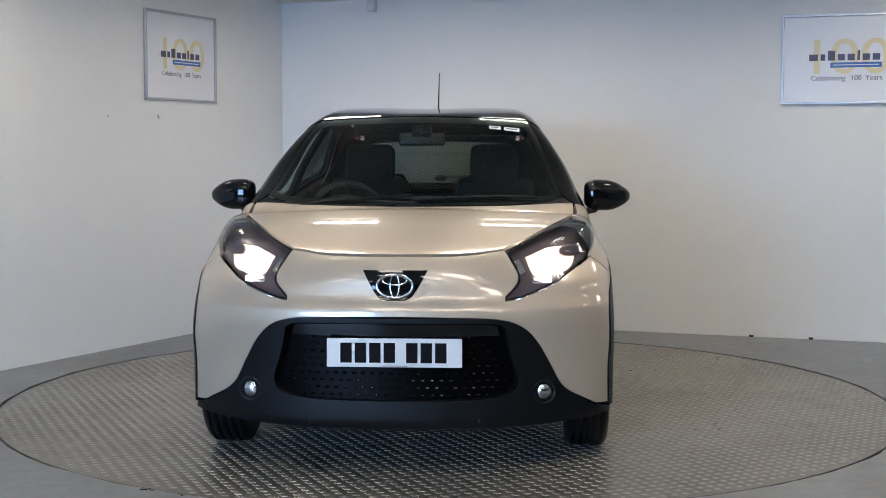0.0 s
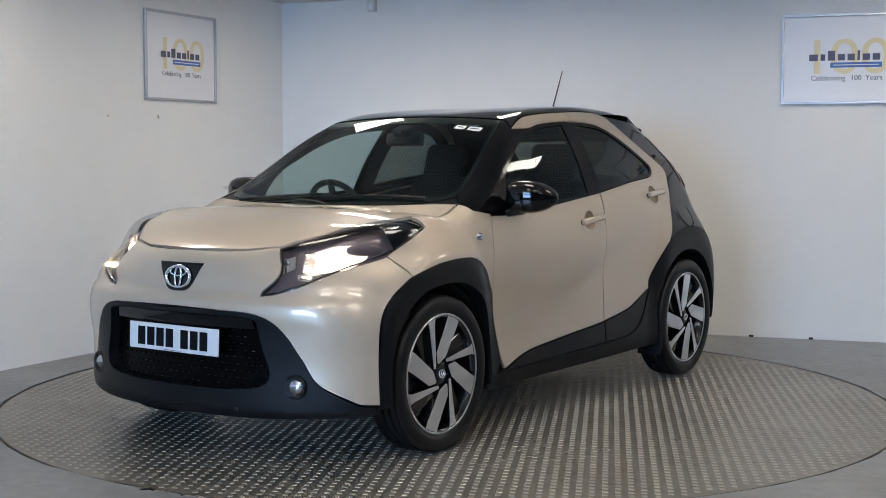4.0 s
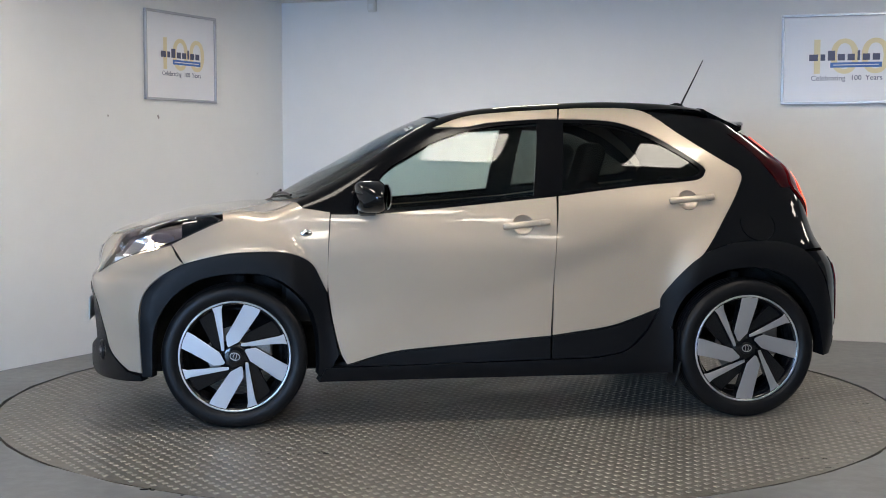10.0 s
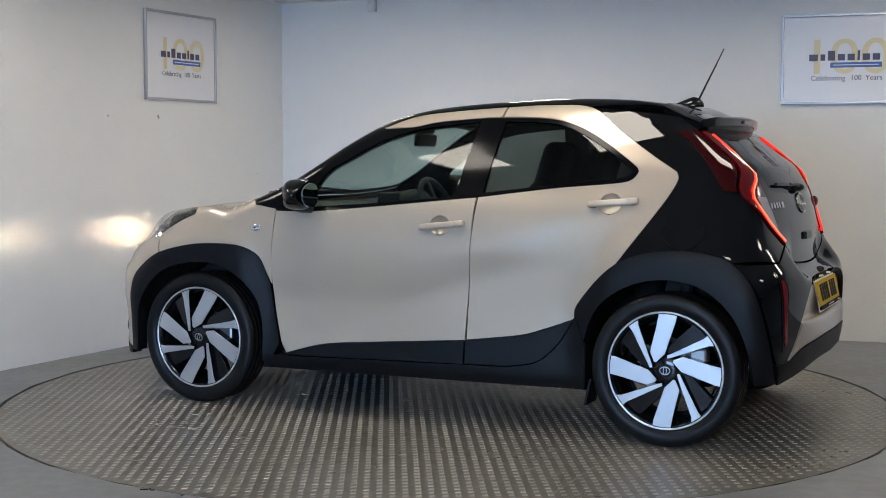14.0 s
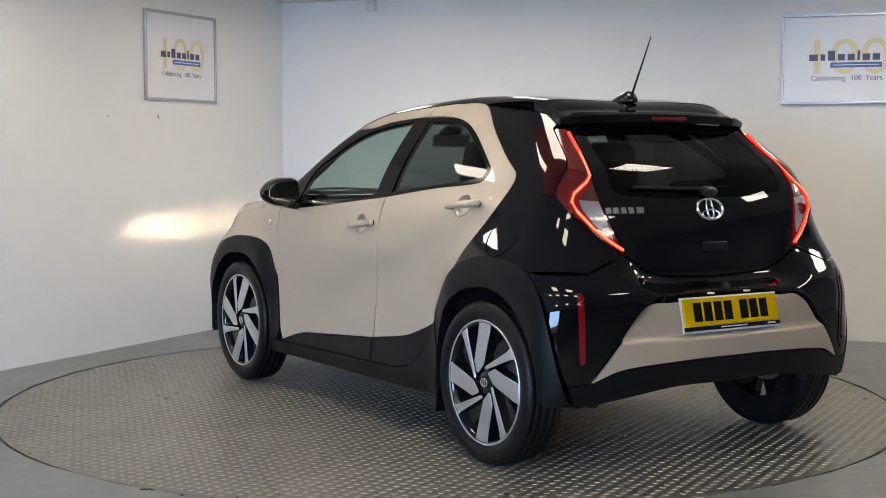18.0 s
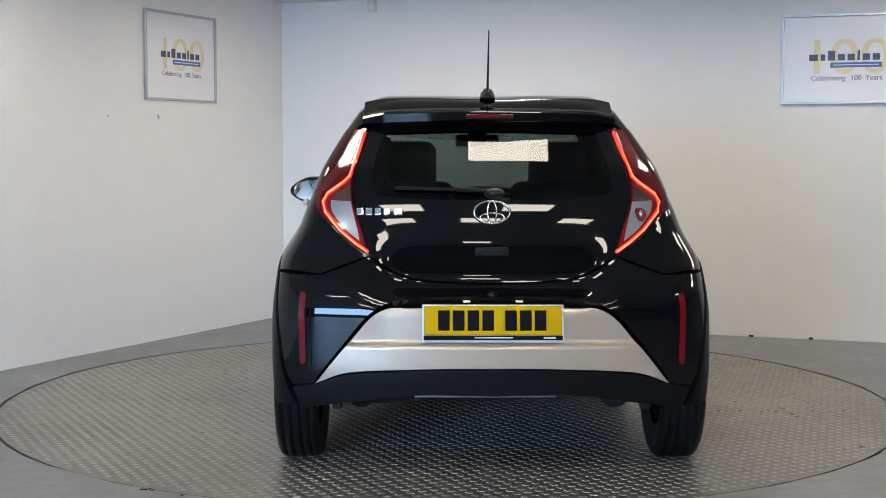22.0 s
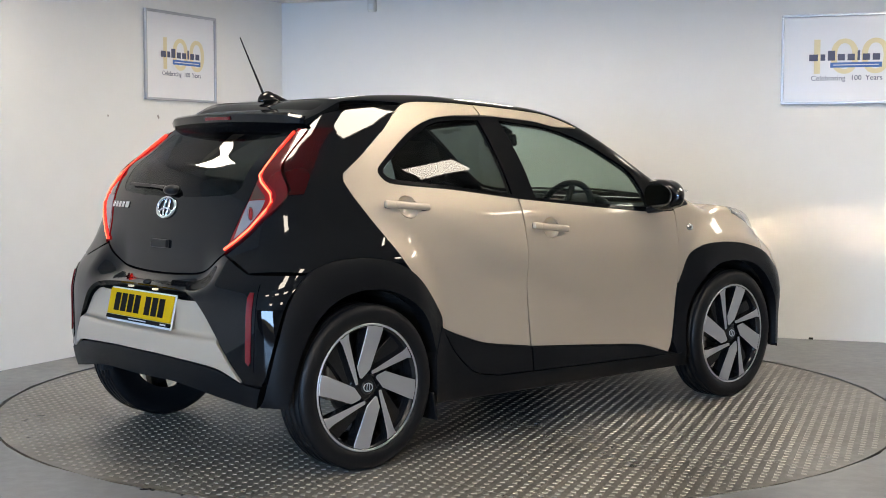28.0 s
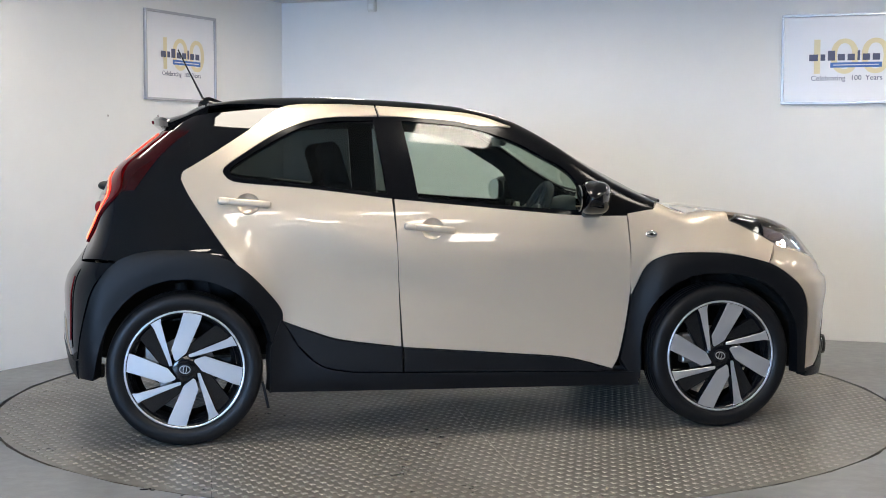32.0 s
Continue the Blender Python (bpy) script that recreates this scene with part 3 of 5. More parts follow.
# outlines shared by neighbouring panels
def flip_y(points):
    out = []
    for p in points:
        if isinstance(p, tuple):
            out.append((p[0], np.array(p[1]) * (1, -1, 1)))
        else:
            out.append(np.array(p) * (1, -1, 1))
    return out


FRONT_SEAM = [S(0.785, 0.80), S(0.787, 0.66), S(0.768, 0.50), S(0.73, 0.34)]
BELT_F = [S(0.55, 0.985), S(0.23, 1.012)]
MID_SEAM = [S(-0.285, 0.80)]
ARCH_F = [S(0.79, 0.51), S(0.81, 0.66), S(0.86, 0.755), S(0.94, 0.80), S(1.07, 0.815), S(1.25, 0.805), S(1.44, 0.762), S(1.56, 0.69), S(1.625, 0.61), S(1.64, 0.45)]
ARCH_F_IN = [S(1.575, 0.46), S(1.50, 0.60), S(1.38, 0.685), S(1.22, 0.715), S(1.07, 0.705), S(0.95, 0.645), S(0.87, 0.55), S(0.835, 0.42)]
ARCH_R = [S(-0.80, 0.59), S(-0.92, 0.73), S(-1.03, 0.805), S(-1.18, 0.845), S(-1.37, 0.845), S(-1.50, 0.80), S(-1.585, 0.70), S(-1.63, 0.57), S(-1.66, 0.42)]
ARCH_R_IN = [S(-1.565, 0.45), S(-1.51, 0.57), S(-1.42, 0.665), S(-1.30, 0.715), S(-1.17, 0.72), S(-1.05, 0.69), S(-0.94, 0.62), S(-0.875, 0.53), S(-0.84, 0.40)]
C_EDGE = [S(-0.77, 1.475), S(-0.94, 1.36), S(-1.10, 1.255), C(S(-1.215, 1.185)), S(-1.225, 1.15), S(-1.18, 1.06), S(-1.08, 0.91), S(-0.95, 0.72), S(-0.85, 0.58)]
WIN_TOP_R = [S(-1.045, 1.185), S(-1.015, 1.22), S(-0.82, 1.345), S(-0.68, 1.405), S(-0.55, 1.428)]
RAIL_LOW = [S(-0.24, 1.432), S(-0.01, 1.415), S(0.12, 1.392)]
RAIL_TOP = [S(0.12, 1.442), S(-0.07, 1.465), S(-0.35, 1.483)]


def cup_hole(x, z):
    return [S(x + 0.050 * math.cos(a), z + 0.047 * math.sin(a)) for a in [2 * math.pi * i / 16 for i in range(16)]]


def build_panels():
    hood = panel("hood", [C(T(1.085, -0.0001)), T(1.04, -0.40), C(T(0.935, -0.728)), T(1.05, -0.728), T(1.25, -0.700), T(1.45, -0.625), T(1.60, -0.545), C(T(1.752, -0.42)), T(1.819, -0.25), T(1.850, 0.0),
                          T(1.819, 0.25), C(T(1.752, 0.42)), T(1.60, 0.545), T(1.45, 0.625), T(1.25, 0.700), T(1.05, 0.728), C(T(0.935, 0.728)), T(1.04, 0.40)], TOP, BEIGE, car, mirror=False, gap=0.0052, grid=0.022)
    panel("fender", [C(S(0.775, 0.992)), *FRONT_SEAM[:2], C(S(0.79, 0.62)), *ARCH_F[1:6], C(S(1.44, 0.762)), C(S(1.50, 0.845)), S(1.37, 0.91), C(S(1.265, 0.955)),
                     T(1.25, 0.706), T(1.05, 0.734), C(T(0.935, 0.734)), C(S(0.90, 1.01))], FENDER, BEIGE, car)
    panel("front_door", [C(S(0.772, 0.982)), *BELT_F, C(S(-0.295, 1.062)), *MID_SEAM, C(S(-0.262, 0.405)), S(0.23, 0.365), S(0.49, 0.340), C(S(0.70, 0.285)), *FRONT_SEAM[::-1]], SIDE, BEIGE, car, holes=(cup_hole(-0.128, 0.93),))
    panel("door_top_rail", [C(S(0.275, 1.388)), *RAIL_TOP[:2], C(S(-0.347, 1.483)), C(S(-0.337, 1.436)), *RAIL_LOW], UPPER, BEIGE, car)
    panel("rear_door", [C(S(-0.305, 1.063)), S(-0.67, 1.108), S(-1.0, 1.14), *WIN_TOP_R, C(S(-0.345, 1.436)), C(S(-0.355, 1.483)), S(-0.55, 1.49), *C_EDGE, C(S(-0.79, 0.53)),
                        S(-0.67, 0.485), S(-0.54, 0.445), C(S(-0.27, 0.407)), *MID_SEAM], SIDE, BEIGE, car, holes=(cup_hole(-0.938, 1.042),))
    panel("door_cladding", [C(S(0.70, 0.280)), S(0.49, 0.335), S(0.23, 0.36), C(S(-0.260, 0.40)), C(S(-0.258, 0.295)), C(S(0.60, 0.275))], SIDE, CLAD, car, level=0.006)
    panel("rear_door_cladding", [C(S(-0.268, 0.402)), S(-0.54, 0.44), S(-0.67, 0.48), C(S(-0.795, 0.535)), C(S(-0.72, 0.415)), S(-0.62, 0.33), C(S(-0.48, 0.30)), C(S(-0.266, 0.296))], SIDE, CLAD, car, level=0.006)
    panel("side_sill", [C(S(0.80, 0.27)), C(S(0.60, 0.272)), C(S(-0.48, 0.296)), S(-0.62, 0.326), S(-0.72, 0.41), C(S(-0.80, 0.54)), C(S(-0.85, 0.41)), C(S(-0.85, 0.22)), C(S(-0.6, 0.215)), C(S(0.83, 0.205))], SIDE, CLAD, car, level=0.010, depth=0.05)
    panel("front_arch_cladding", [C(S(0.79, 0.235)), C(S(0.738, 0.33)), S(0.774, 0.50), S(0.794, 0.62), S(0.818, 0.68), *ARCH_F[2:], C(S(1.632, 0.245)), C(S(1.585, 0.245)), *ARCH_F_IN, C(S(0.832, 0.235))], SIDE, CLAD, car, level=0.004, depth=0.06)
    panel("rear_arch_cladding", [C(S(-0.79, 0.52)), *ARCH_R, C(S(-1.668, 0.29)), C(S(-1.60, 0.29)), *ARCH_R_IN, C(S(-0.845, 0.22)), C(S(-0.852, 0.22)), C(S(-0.852, 0.42))], SIDE, CLAD, car, level=0.005, depth=0.06)
    # black upper frame with door glass
    front_glass = [C(S(0.60, 1.005)), S(0.23, 1.03), C(S(-0.185, 1.066)), C(S(-0.236, 1.415)), S(-0.01, 1.395), S(0.12, 1.372), S(0.27, 1.322), S(0.39, 1.258), S(0.53, 1.165)]
    rear_glass = [C(S(-0.325, 1.085)), S(-0.67, 1.125), S(-0.985, 1.16), S(-1.015, 1.185), S(-0.99, 1.215), S(-0.81, 1.325), S(-0.67, 1.388), S(-0.55, 1.408), C(S(-0.365, 1.415))]
    panel("window_surround", [C(T(0.928, 0.730)), T(0.86, 0.682), T(0.70, 0.648), T(0.50, 0.602), T(0.33, 0.552), C(T(0.245, 0.525)), C(S(0.272, 1.384)), *RAIL_LOW[::-1], C(S(-0.34, 1.432)),
                              *WIN_TOP_R[::-1], S(-1.0, 1.144), S(-0.67, 1.112), C(S(-0.30, 1.066)), *BELT_F[::-1], C(S(0.772, 0.986)), C(S(0.90, 1.012))],
          UPPER, PILLAR, car, holes=(front_glass, rear_glass), level=-0.003, gap=0.0005, grid=0.022)
    trim = [C(S(0.66, 0.985)), S(0.23, 1.005), C(S(-0.29, 1.045)), S(-0.67, 1.095), C(S(-1.06, 1.14)), S(-1.06, 1.21), S(-0.82, 1.385), S(-0.55, 1.462), S(-0.2, 1.47), S(0.1, 1.44), C(T(0.25, 0.525)), T(0.5, 0.600), C(T(0.80, 0.668))]
    panel("upper_trim", trim, UPPER, CABIN, car, holes=(front_glass, rear_glass), level=-0.030, depth=0, gap=0.0)
    panel("front_door_glass", front_glass, UPPER, GLASS, car, level=-0.008, depth=0, label="lightly green tinted door glass")
    panel("rear_door_glass", rear_glass, UPPER, PRIVACY, car, level=-0.008, depth=0, label="dark privacy glass")
    ws = [T(1.03, 0.38), T(0.95, 0.60), C(T(0.875, 0.680)), T(0.70, 0.645), T(0.50, 0.598), T(0.33, 0.548), C(T(0.25, 0.518)), T(0.265, 0.3)]
    panel("windscreen", [T(1.055, 0.0), *ws, T(0.275, 0.0), *flip_y(ws)[::-1]], TOP, SHIELD, car, level=-0.004, depth=0, mirror=False, gap=0.0005, label="clear windscreen with dark shaded edges")
    cw = [T(1.032, 0.38), T(0.952, 0.60), C(T(0.877, 0.684))]
    ch = [C(T(0.925, 0.725)), T(1.03, 0.40)]
    panel("windscreen_cowl", [T(1.058, 0.0), *cw, *ch, T(1.08, 0.0), *flip_y(ch)[::-1], *flip_y(cw)[::-1]], TOP, TRIM, car, level=-0.008, mirror=False, gap=0.0)
    re = [C(T(0.24, 0.523)), C(S(0.27, 1.392)), S(0.12, 1.446), S(-0.07, 1.469), S(-0.35, 1.487), S(-0.55, 1.494), C(S(-0.77, 1.480)), C(T(-1.25, 0.468))]
    panel("roof", [T(0.268, 0.0), T(0.258, 0.3), *re, T(-1.29, 0.2), *flip_y([T(-1.29, 0.2), *re[::-1]]), T(0.258, -0.3)], TOP, BLACK, car, mirror=False, label="gloss black painted roof")
    # nose
    lamp_in = [C(T(1.754, 0.42)), F(0.475, 0.78), C(F(0.425, 0.71)), C(F(0.425, 0.692)), F(0.50, 0.705), F(0.61, 0.748), F(0.68, 0.792)]
    mask = [F(0.31, 0.631), F(0.41, 0.624), F(0.485, 0.598), F(0.545, 0.540), F(0.60, 0.445), F(0.66, 0.345)]
    half = [T(1.825, 0.25), *lamp_in, C(S(1.50, 0.842)), C(S(1.443, 0.765)), S(1.56, 0.693), S(1.628, 0.61), S(1.643, 0.45), C(S(1.635, 0.262)), C(S(1.70, 0.268)), *mask[::-1]]
    panel("front_bumper", [T(1.856, 0.0), *half, F(0.0, 0.637), *flip_y(half)[::-1]], NOSE, BEIGE, car, mirror=False, grid=0.016)
    grille = [F(0.39, 0.607), C(F(0.425, 0.592)), F(0.445, 0.49), F(0.475, 0.385), F(0.44, 0.335), F(0.31, 0.315)]
    mhalf = [*mask, C(S(1.705, 0.262)), C(S(1.64, 0.25)), C(S(1.63, 0.225)), F(0.70, 0.212), F(0.44, 0.202)]
    panel("front_mask", [F(0.0, 0.631), *mhalf, F(0.0, 0.200), *flip_y(mhalf)[::-1]], NOSE, CLAD, car, holes=([F(0.0, 0.612), *grille, F(0.0, 0.312), *flip_y(grille)[::-1]],), mirror=False, level=0.003, depth=0.05)
    panel("grille_backing", [F(0.0, 0.618), *grille, F(0.0, 0.306), *flip_y(grille)[::-1]], NOSE, GRILLE, car, mirror=False, level=-0.045, gap=-0.012)
    # headlamps
    lamp = [C(T(1.752, 0.424)), T(1.60, 0.548), T(1.45, 0.63), T(1.35, 0.675), C(S(1.268, 0.957)), S(1.37, 0.913), S(1.49, 0.856), F(0.68, 0.797), F(0.61, 0.752), F(0.50, 0.709), C(F(0.428, 0.695)), C(F(0.428, 0.71)), F(0.478, 0.78)]
    q = F(0.57, 0.765)
    port = [C(np.array((q[0] - 0.055, yy, zz))) for yy, zz in ((0.525, 0.780), (0.615, 0.780), (0.615, 0.750), (0.525, 0.750))]
    silver = [C(F(0.528, 0.870)), C(F(0.620, 0.905)), F(0.700, 0.903), F(0.722, 0.860), F(0.692, 0.812), C(F(0.605, 0.790)), F(0.552, 0.800)]
    panel("headlamp_housing", lamp, LAMP, LAMPGREY, car, holes=(port, silver), level=-0.045, depth=0, gap=0.0005)
    rim = LAMP.lift(outline(silver, LAMP), -0.045)
    mid = rim.mean(0)
    deep = (rim - mid) * 0.94 + mid + np.array((-0.060, 0.0, -0.004))
    n = len(rim)
    for sgn in (1, -1):
        ring = [(p[0], p[1] * sgn, p[2]) for p in rim] + [(p[0], p[1] * sgn, p[2]) for p in deep]
        bowl = mesh_object("lamp_bowl", ring, [(i, (i + 1) % n, n + (i + 1) % n, n + i) for i in range(n)], SILVERLAMP, car, "silvered headlamp bowl, lit", smooth=True)
        # plate glows by its own emission, in place of bloom round the bulb
        mesh_object("lamp_reflector", ring[n:], [tuple(range(n))], GLOWBOWL, bowl, "reflector inside the headlamp, itself glowing in place of bloom")
        heart = deep.mean(0) + np.array((0.022, 0.0, 0.0))
        part("lamp_bulb", ellipsoid_bm(0.024, 0.034, 0.027, pose(heart[0], heart[1] * sgn, heart[2])), HEADLAMP, bowl, "bright bulb of the headlamp", smooth=True)
        for k in (-0.5, 0.5):
            part("reflector_rib", box_bm(-0.006, 0.004, -0.0015, 0.0015, -0.045, 0.045, 0.001, pose(heart[0] - 0.014, (heart[1] + k * 0.075) * sgn, heart[2], 8 * sgn, 0, 0)), SILVERLAMP, bowl)
    edge = [C(p) for p in LAMP.lift(outline(lamp, LAMP, 0.009), 0.0)]
    panel("lamp_border", lamp, LAMP, TRIM, car, holes=(edge,), level=-0.006, depth=0, gap=0.001, grid=0.05, label="black edge inside the headlamp lens")
    field = panel("inner_lamp_field", [C(F(0.498, 0.862)), C(F(0.438, 0.838)), C(F(0.476, 0.785)), C(F(0.520, 0.810))], LAMP, SILVERLAMP, car, level=-0.036, depth=0.004, gap=0, grid=0.02, label="silvered inner chamber of the headlamp")
    for sgn, bed in zip((1, -1), field):
        q = LAMP.lift(LAMP.flat(np.array([F(0.470, 0.832)])), -0.030)[0]
        eye = part("inner_lamp", ellipsoid_bm(0.010, 0.015, 0.015, pose(q[0], q[1] * sgn, q[2], 0, 0, 20 * sgn)), LENS, bed, smooth=True)
        mesh_object("inner_lamp_ring", *moved(ring_mesh(0.018, 0.018, 0.005, 0.006, 24), pose(q[0], q[1] * sgn, q[2], 0, 80, 20 * sgn)), CHROME, bed, smooth=True)
    wing = [C(S(1.276, 0.952)), T(1.36, 0.668), C(T(1.42, 0.642)), C(S(1.46, 0.872)), S(1.37, 0.914)]
    panel("lamp_wing", wing, LAMP, BLACK, car, level=-0.016, depth=0, gap=0.001, grid=0.02, label="gloss black inner wing of the headlamp")
    panel("headlamp_lens", lamp, LAMP, LENS, car, level=0.001, depth=0.04, gap=0.001, label="clear glossy headlamp lens")
    # rear
    tl_o = [C(B(0.495, 1.365)), C(B(0.535, 1.362)), B(0.60, 1.22), B(0.675, 1.115), B(0.672, 1.05), B(0.60, 0.975)]
    tl_i = [C(B(0.475, 0.872)), B(0.50, 0.96), B(0.54, 1.08), C(B(0.545, 1.15)), B(0.52, 1.24)]
    panel("tail_lamp", tl_o + tl_i, TAIL, REDLENS, car, level=0.004, label="red tail lamp with a lit angled light bar")
    gate = [C(B(0.472, 1.372)), B(0.515, 1.24), C(B(0.54, 1.15)), B(0.535, 1.08), B(0.495, 0.96), C(B(0.47, 0.868)), B(0.38, 0.81), B(0.28, 0.778)]
    glass_r = [C(B(0.425, 1.345)), B(0.455, 1.24), C(B(0.47, 1.13)), B(0.44, 1.10), B(0.25, 1.085)]
    panel("tailgate", [C(B(0.0, 1.378)), *gate, B(0.0, 0.766), *flip_y(gate)[::-1]], REARFLAT, BLACK, car, holes=([B(0.0, 1.355), *glass_r, B(0.0, 1.083), *flip_y(glass_r)[::-1]],), mirror=False, grid=0.016)
    panel("rear_window", [B(0.0, 1.355), *glass_r, B(0.0, 1.083), *flip_y(glass_r)[::-1]], REARFLAT, PRIVACY, car, mirror=False, level=-0.001, depth=0, gap=0.0, grid=0.018, label="dark privacy rear window")
    panel("rear_quarter", [C(S(-0.775, 1.474)), *C_EDGE[1:7], C(S(-0.955, 0.745)), *ARCH_R[2:5], C(S(-1.50, 0.804)), C(B(0.66, 0.80)), C(B(0.478, 0.868)),
                           B(0.603, 0.970), B(0.677, 1.048), B(0.68, 1.117), B(0.606, 1.222), C(B(0.54, 1.366)), C(T(-1.245, 0.474))], QUARTER, BLACK, car)
    low = [C(B(0.0, 0.712)), B(0.34, 0.70), B(0.45, 0.655), B(0.56, 0.53), C(B(0.675, 0.385)), B(0.54, 0.432), B(0.23, 0.45)]
    panel("rear_bumper_insert", [B(0.0, 0.712), *low[1:], B(0.0, 0.452), *flip_y(low[1:])[::-1]], TAIL, BEIGE, car, mirror=False, level=0.004, grid=0.010, bulge=lambda p: -0.036 * step(0.530, 0.552, p[:, 2]) * (1 - 0.5 * step(0.40, 0.62, np.abs(p[:, 1]))))
    up = [B(0.28, 0.772), B(0.38, 0.804), C(B(0.474, 0.862)), C(B(0.66, 0.796)), C(S(-1.505, 0.798)), S(-1.59, 0.70), S(-1.635, 0.57), S(-1.664, 0.42), C(S(-1.672, 0.375)), C(B(0.685, 0.385)), B(0.57, 0.534), B(0.458, 0.662), B(0.344, 0.708)]
    panel("rear_bumper", [B(0.0, 0.76), *up, B(0.0, 0.718), *flip_y(up)[::-1]], TAIL, BLACK, car, mirror=False, level=0.0, depth=0.06, grid=0.014)
    dif = [B(0.23, 0.446), B(0.54, 0.426), C(B(0.68, 0.380)), C(S(-1.672, 0.370)), C(S(-1.665, 0.285)), C(B(0.60, 0.305)), B(0.3, 0.345)]
    panel("rear_diffuser", [B(0.0, 0.448), *dif, B(0.0, 0.345), *flip_y(dif)[::-1]], TAIL, CLAD, car, mirror=False, level=0.006, depth=0.06)


build_panels()


# ---- the car's parts on the body ----
def on_surface(p, sgn=1, along=(1, 0, 0)):
    """A pose at p with its z axis along the body's normal and x axis close to along; p lies on the left side, sgn -1 mirrors it."""
    n = body_normal(np.array([p]))[0]
    n = Vector((n[0], n[1] * sgn, n[2]))
    x = Vector(along)
    x = (x - n * x.dot(n)).normalized()
    y = n.cross(x)
    m = Matrix((x, y, n)).transposed().to_4x4()
    m.translation = Vector((p[0], p[1] * sgn, p[2]))
    return m


# wheels
def blade(points, y0, y1, turn):
    c, s = math.cos(turn), math.sin(turn)
    pts = [(0.968 * (u * c - v * s), 0.968 * (u * s + v * c)) for u, v in points]
    vs = [(-u, y0, v) for u, v in pts] + [(-u, y1, v) for u, v in pts]
    n = len(pts)
    return vs, [tuple(range(n)), tuple(range(n, 2 * n))[::-1]] + [(i, n + i, n + (i + 1) % n, (i + 1) % n) for i in range(n)]


def bevelled(shape, w):
    bm = bmesh.new()
    vs = [bm.verts.new(v) for v in shape[0]]
    for f in shape[1]:
        bm.faces.new([vs[i] for i in f])
    bmesh.ops.recalc_face_normals(bm, faces=bm.faces)
    if w:
        bmesh.ops.bevel(bm, geom=bm.edges[:], offset=w, segments=1, affect="EDGES")
    return bm


def build_wheel(x, y, turn):
    side = 1 if y > 0 else -1
    prof = [(0.256, 0.072), (0.263, 0.081), (0.285, 0.087), (0.308, 0.0875), (0.322, 0.080), (0.330, 0.070)]
    for g in (0.052, 0.018, -0.018, -0.052):
        prof += [(0.3335, g + 0.006), (0.3265, g + 0.004), (0.3265, g - 0.004), (0.3335, g - 0.006)]
    prof += [(0.330, -0.070), (0.322, -0.080), (0.308, -0.0875), (0.285, -0.087), (0.262, -0.076), (0.20, -0.07)]
    rimv = lathe([(0.258, 0.072), (0.2575, 0.0755), (0.250, 0.0765), (0.241, 0.074), (0.236, 0.060), (0.228, 0.045), (0.215, -0.02), (0.220, -0.07), (0.262, -0.076)], 64)
    wheel = mesh_object("wheel", *rimv, RIMBLACK, car, "machined and black alloy wheel with a low tyre", smooth=True)
    wheel.matrix_basis = pose(x, y - side * 0.0, HUB_Z, 0, 0, 0 if side > 0 else 180) @ pose(0, 0, 0, 0, turn, 0)
    mesh_object("tyre", *lathe(prof, 72), RUBBER, wheel, "black rubber tyre", smooth=True)
    mesh_object("rim_ring", *lathe([(0.2575, 0.072), (0.2565, 0.0788), (0.2520, 0.0795), (0.2480, 0.0770)], 72), ALLOY, wheel, smooth=True)
    wide = [(-0.030, 0.252), (0.010, 0.254), (0.053, 0.248), (0.048, 0.222), (0.000, 0.075), (-0.040, 0.036), (-0.050, 0.040), (-0.068, 0.082), (-0.040, 0.200)]
    thin = [(-0.168, 0.190), (-0.150, 0.203), (-0.124, 0.220), (-0.122, 0.196), (-0.060, 0.030), (-0.056, 0.012), (-0.069, 0.010), (-0.078, 0.030), (-0.152, 0.172)]
    dark = [(-0.218, 0.125), (-0.165, 0.192), (-0.145, 0.172), (-0.066, 0.012), (-0.086, -0.004), (-0.110, 0.010)]
    for i in range(4):
        a = i * math.pi / 2
        for nm, outline_pts, lo in (("wide_spoke", wide, 0.020), ("thin_spoke", thin, 0.030)):
            b = part(nm, bevelled(blade(outline_pts, lo, 0.0735, a), 0.0), RIMBLACK, wheel)
            part("machined_face", bevelled(blade(outline_pts, 0.0736, 0.0775, a), 0.0012), ALLOY, b, "bright machined spoke face")
        part("spoke_web", bevelled(blade(dark, 0.015, 0.052, a), 0.003), RIMBLACK, wheel)
        h = bevelled(blade([(0.0215 * math.cos(q * 0.785) + 0.056 * math.cos(0.35), 0.0215 * math.sin(q * 0.785) + 0.056 * math.sin(0.35)) for q in range(8)], 0.045, 0.0600, a), 0)
        part("lug_recess", h, DARK, wheel)
    mesh_object("hub", *lathe([(0.001, 0.066), (0.04, 0.066), (0.075, 0.056), (0.082, 0.03), (0.06, 0.0)], 32), RIMBLACK, wheel, smooth=True)
    cap = mesh_object("centre_cap", *lathe([(0.001, 0.074), (0.024, 0.073), (0.0285, 0.070), (0.030, 0.062)], 28), TRIM, wheel, smooth=True)
    emblem = merged(moved(ring_mesh(0.0245, 0.0185, 0.0042, 0.002, 24), pose(0, 0.0735, 0, -90)), moved(ring_mesh(0.0085, 0.0180, 0.003, 0.002, 20), pose(0, 0.0735, 0, -90)))
    mesh_object("cap_emblem", *emblem, ALLOY, cap, "chrome oval emblem")
    mesh_object("brake_disc", *lathe([(0.05, 0.0), (0.13, 0.0), (0.13, -0.02), (0.05, -0.02)], 40, closed=True), STEEL, wheel, smooth=False)
    return wheel


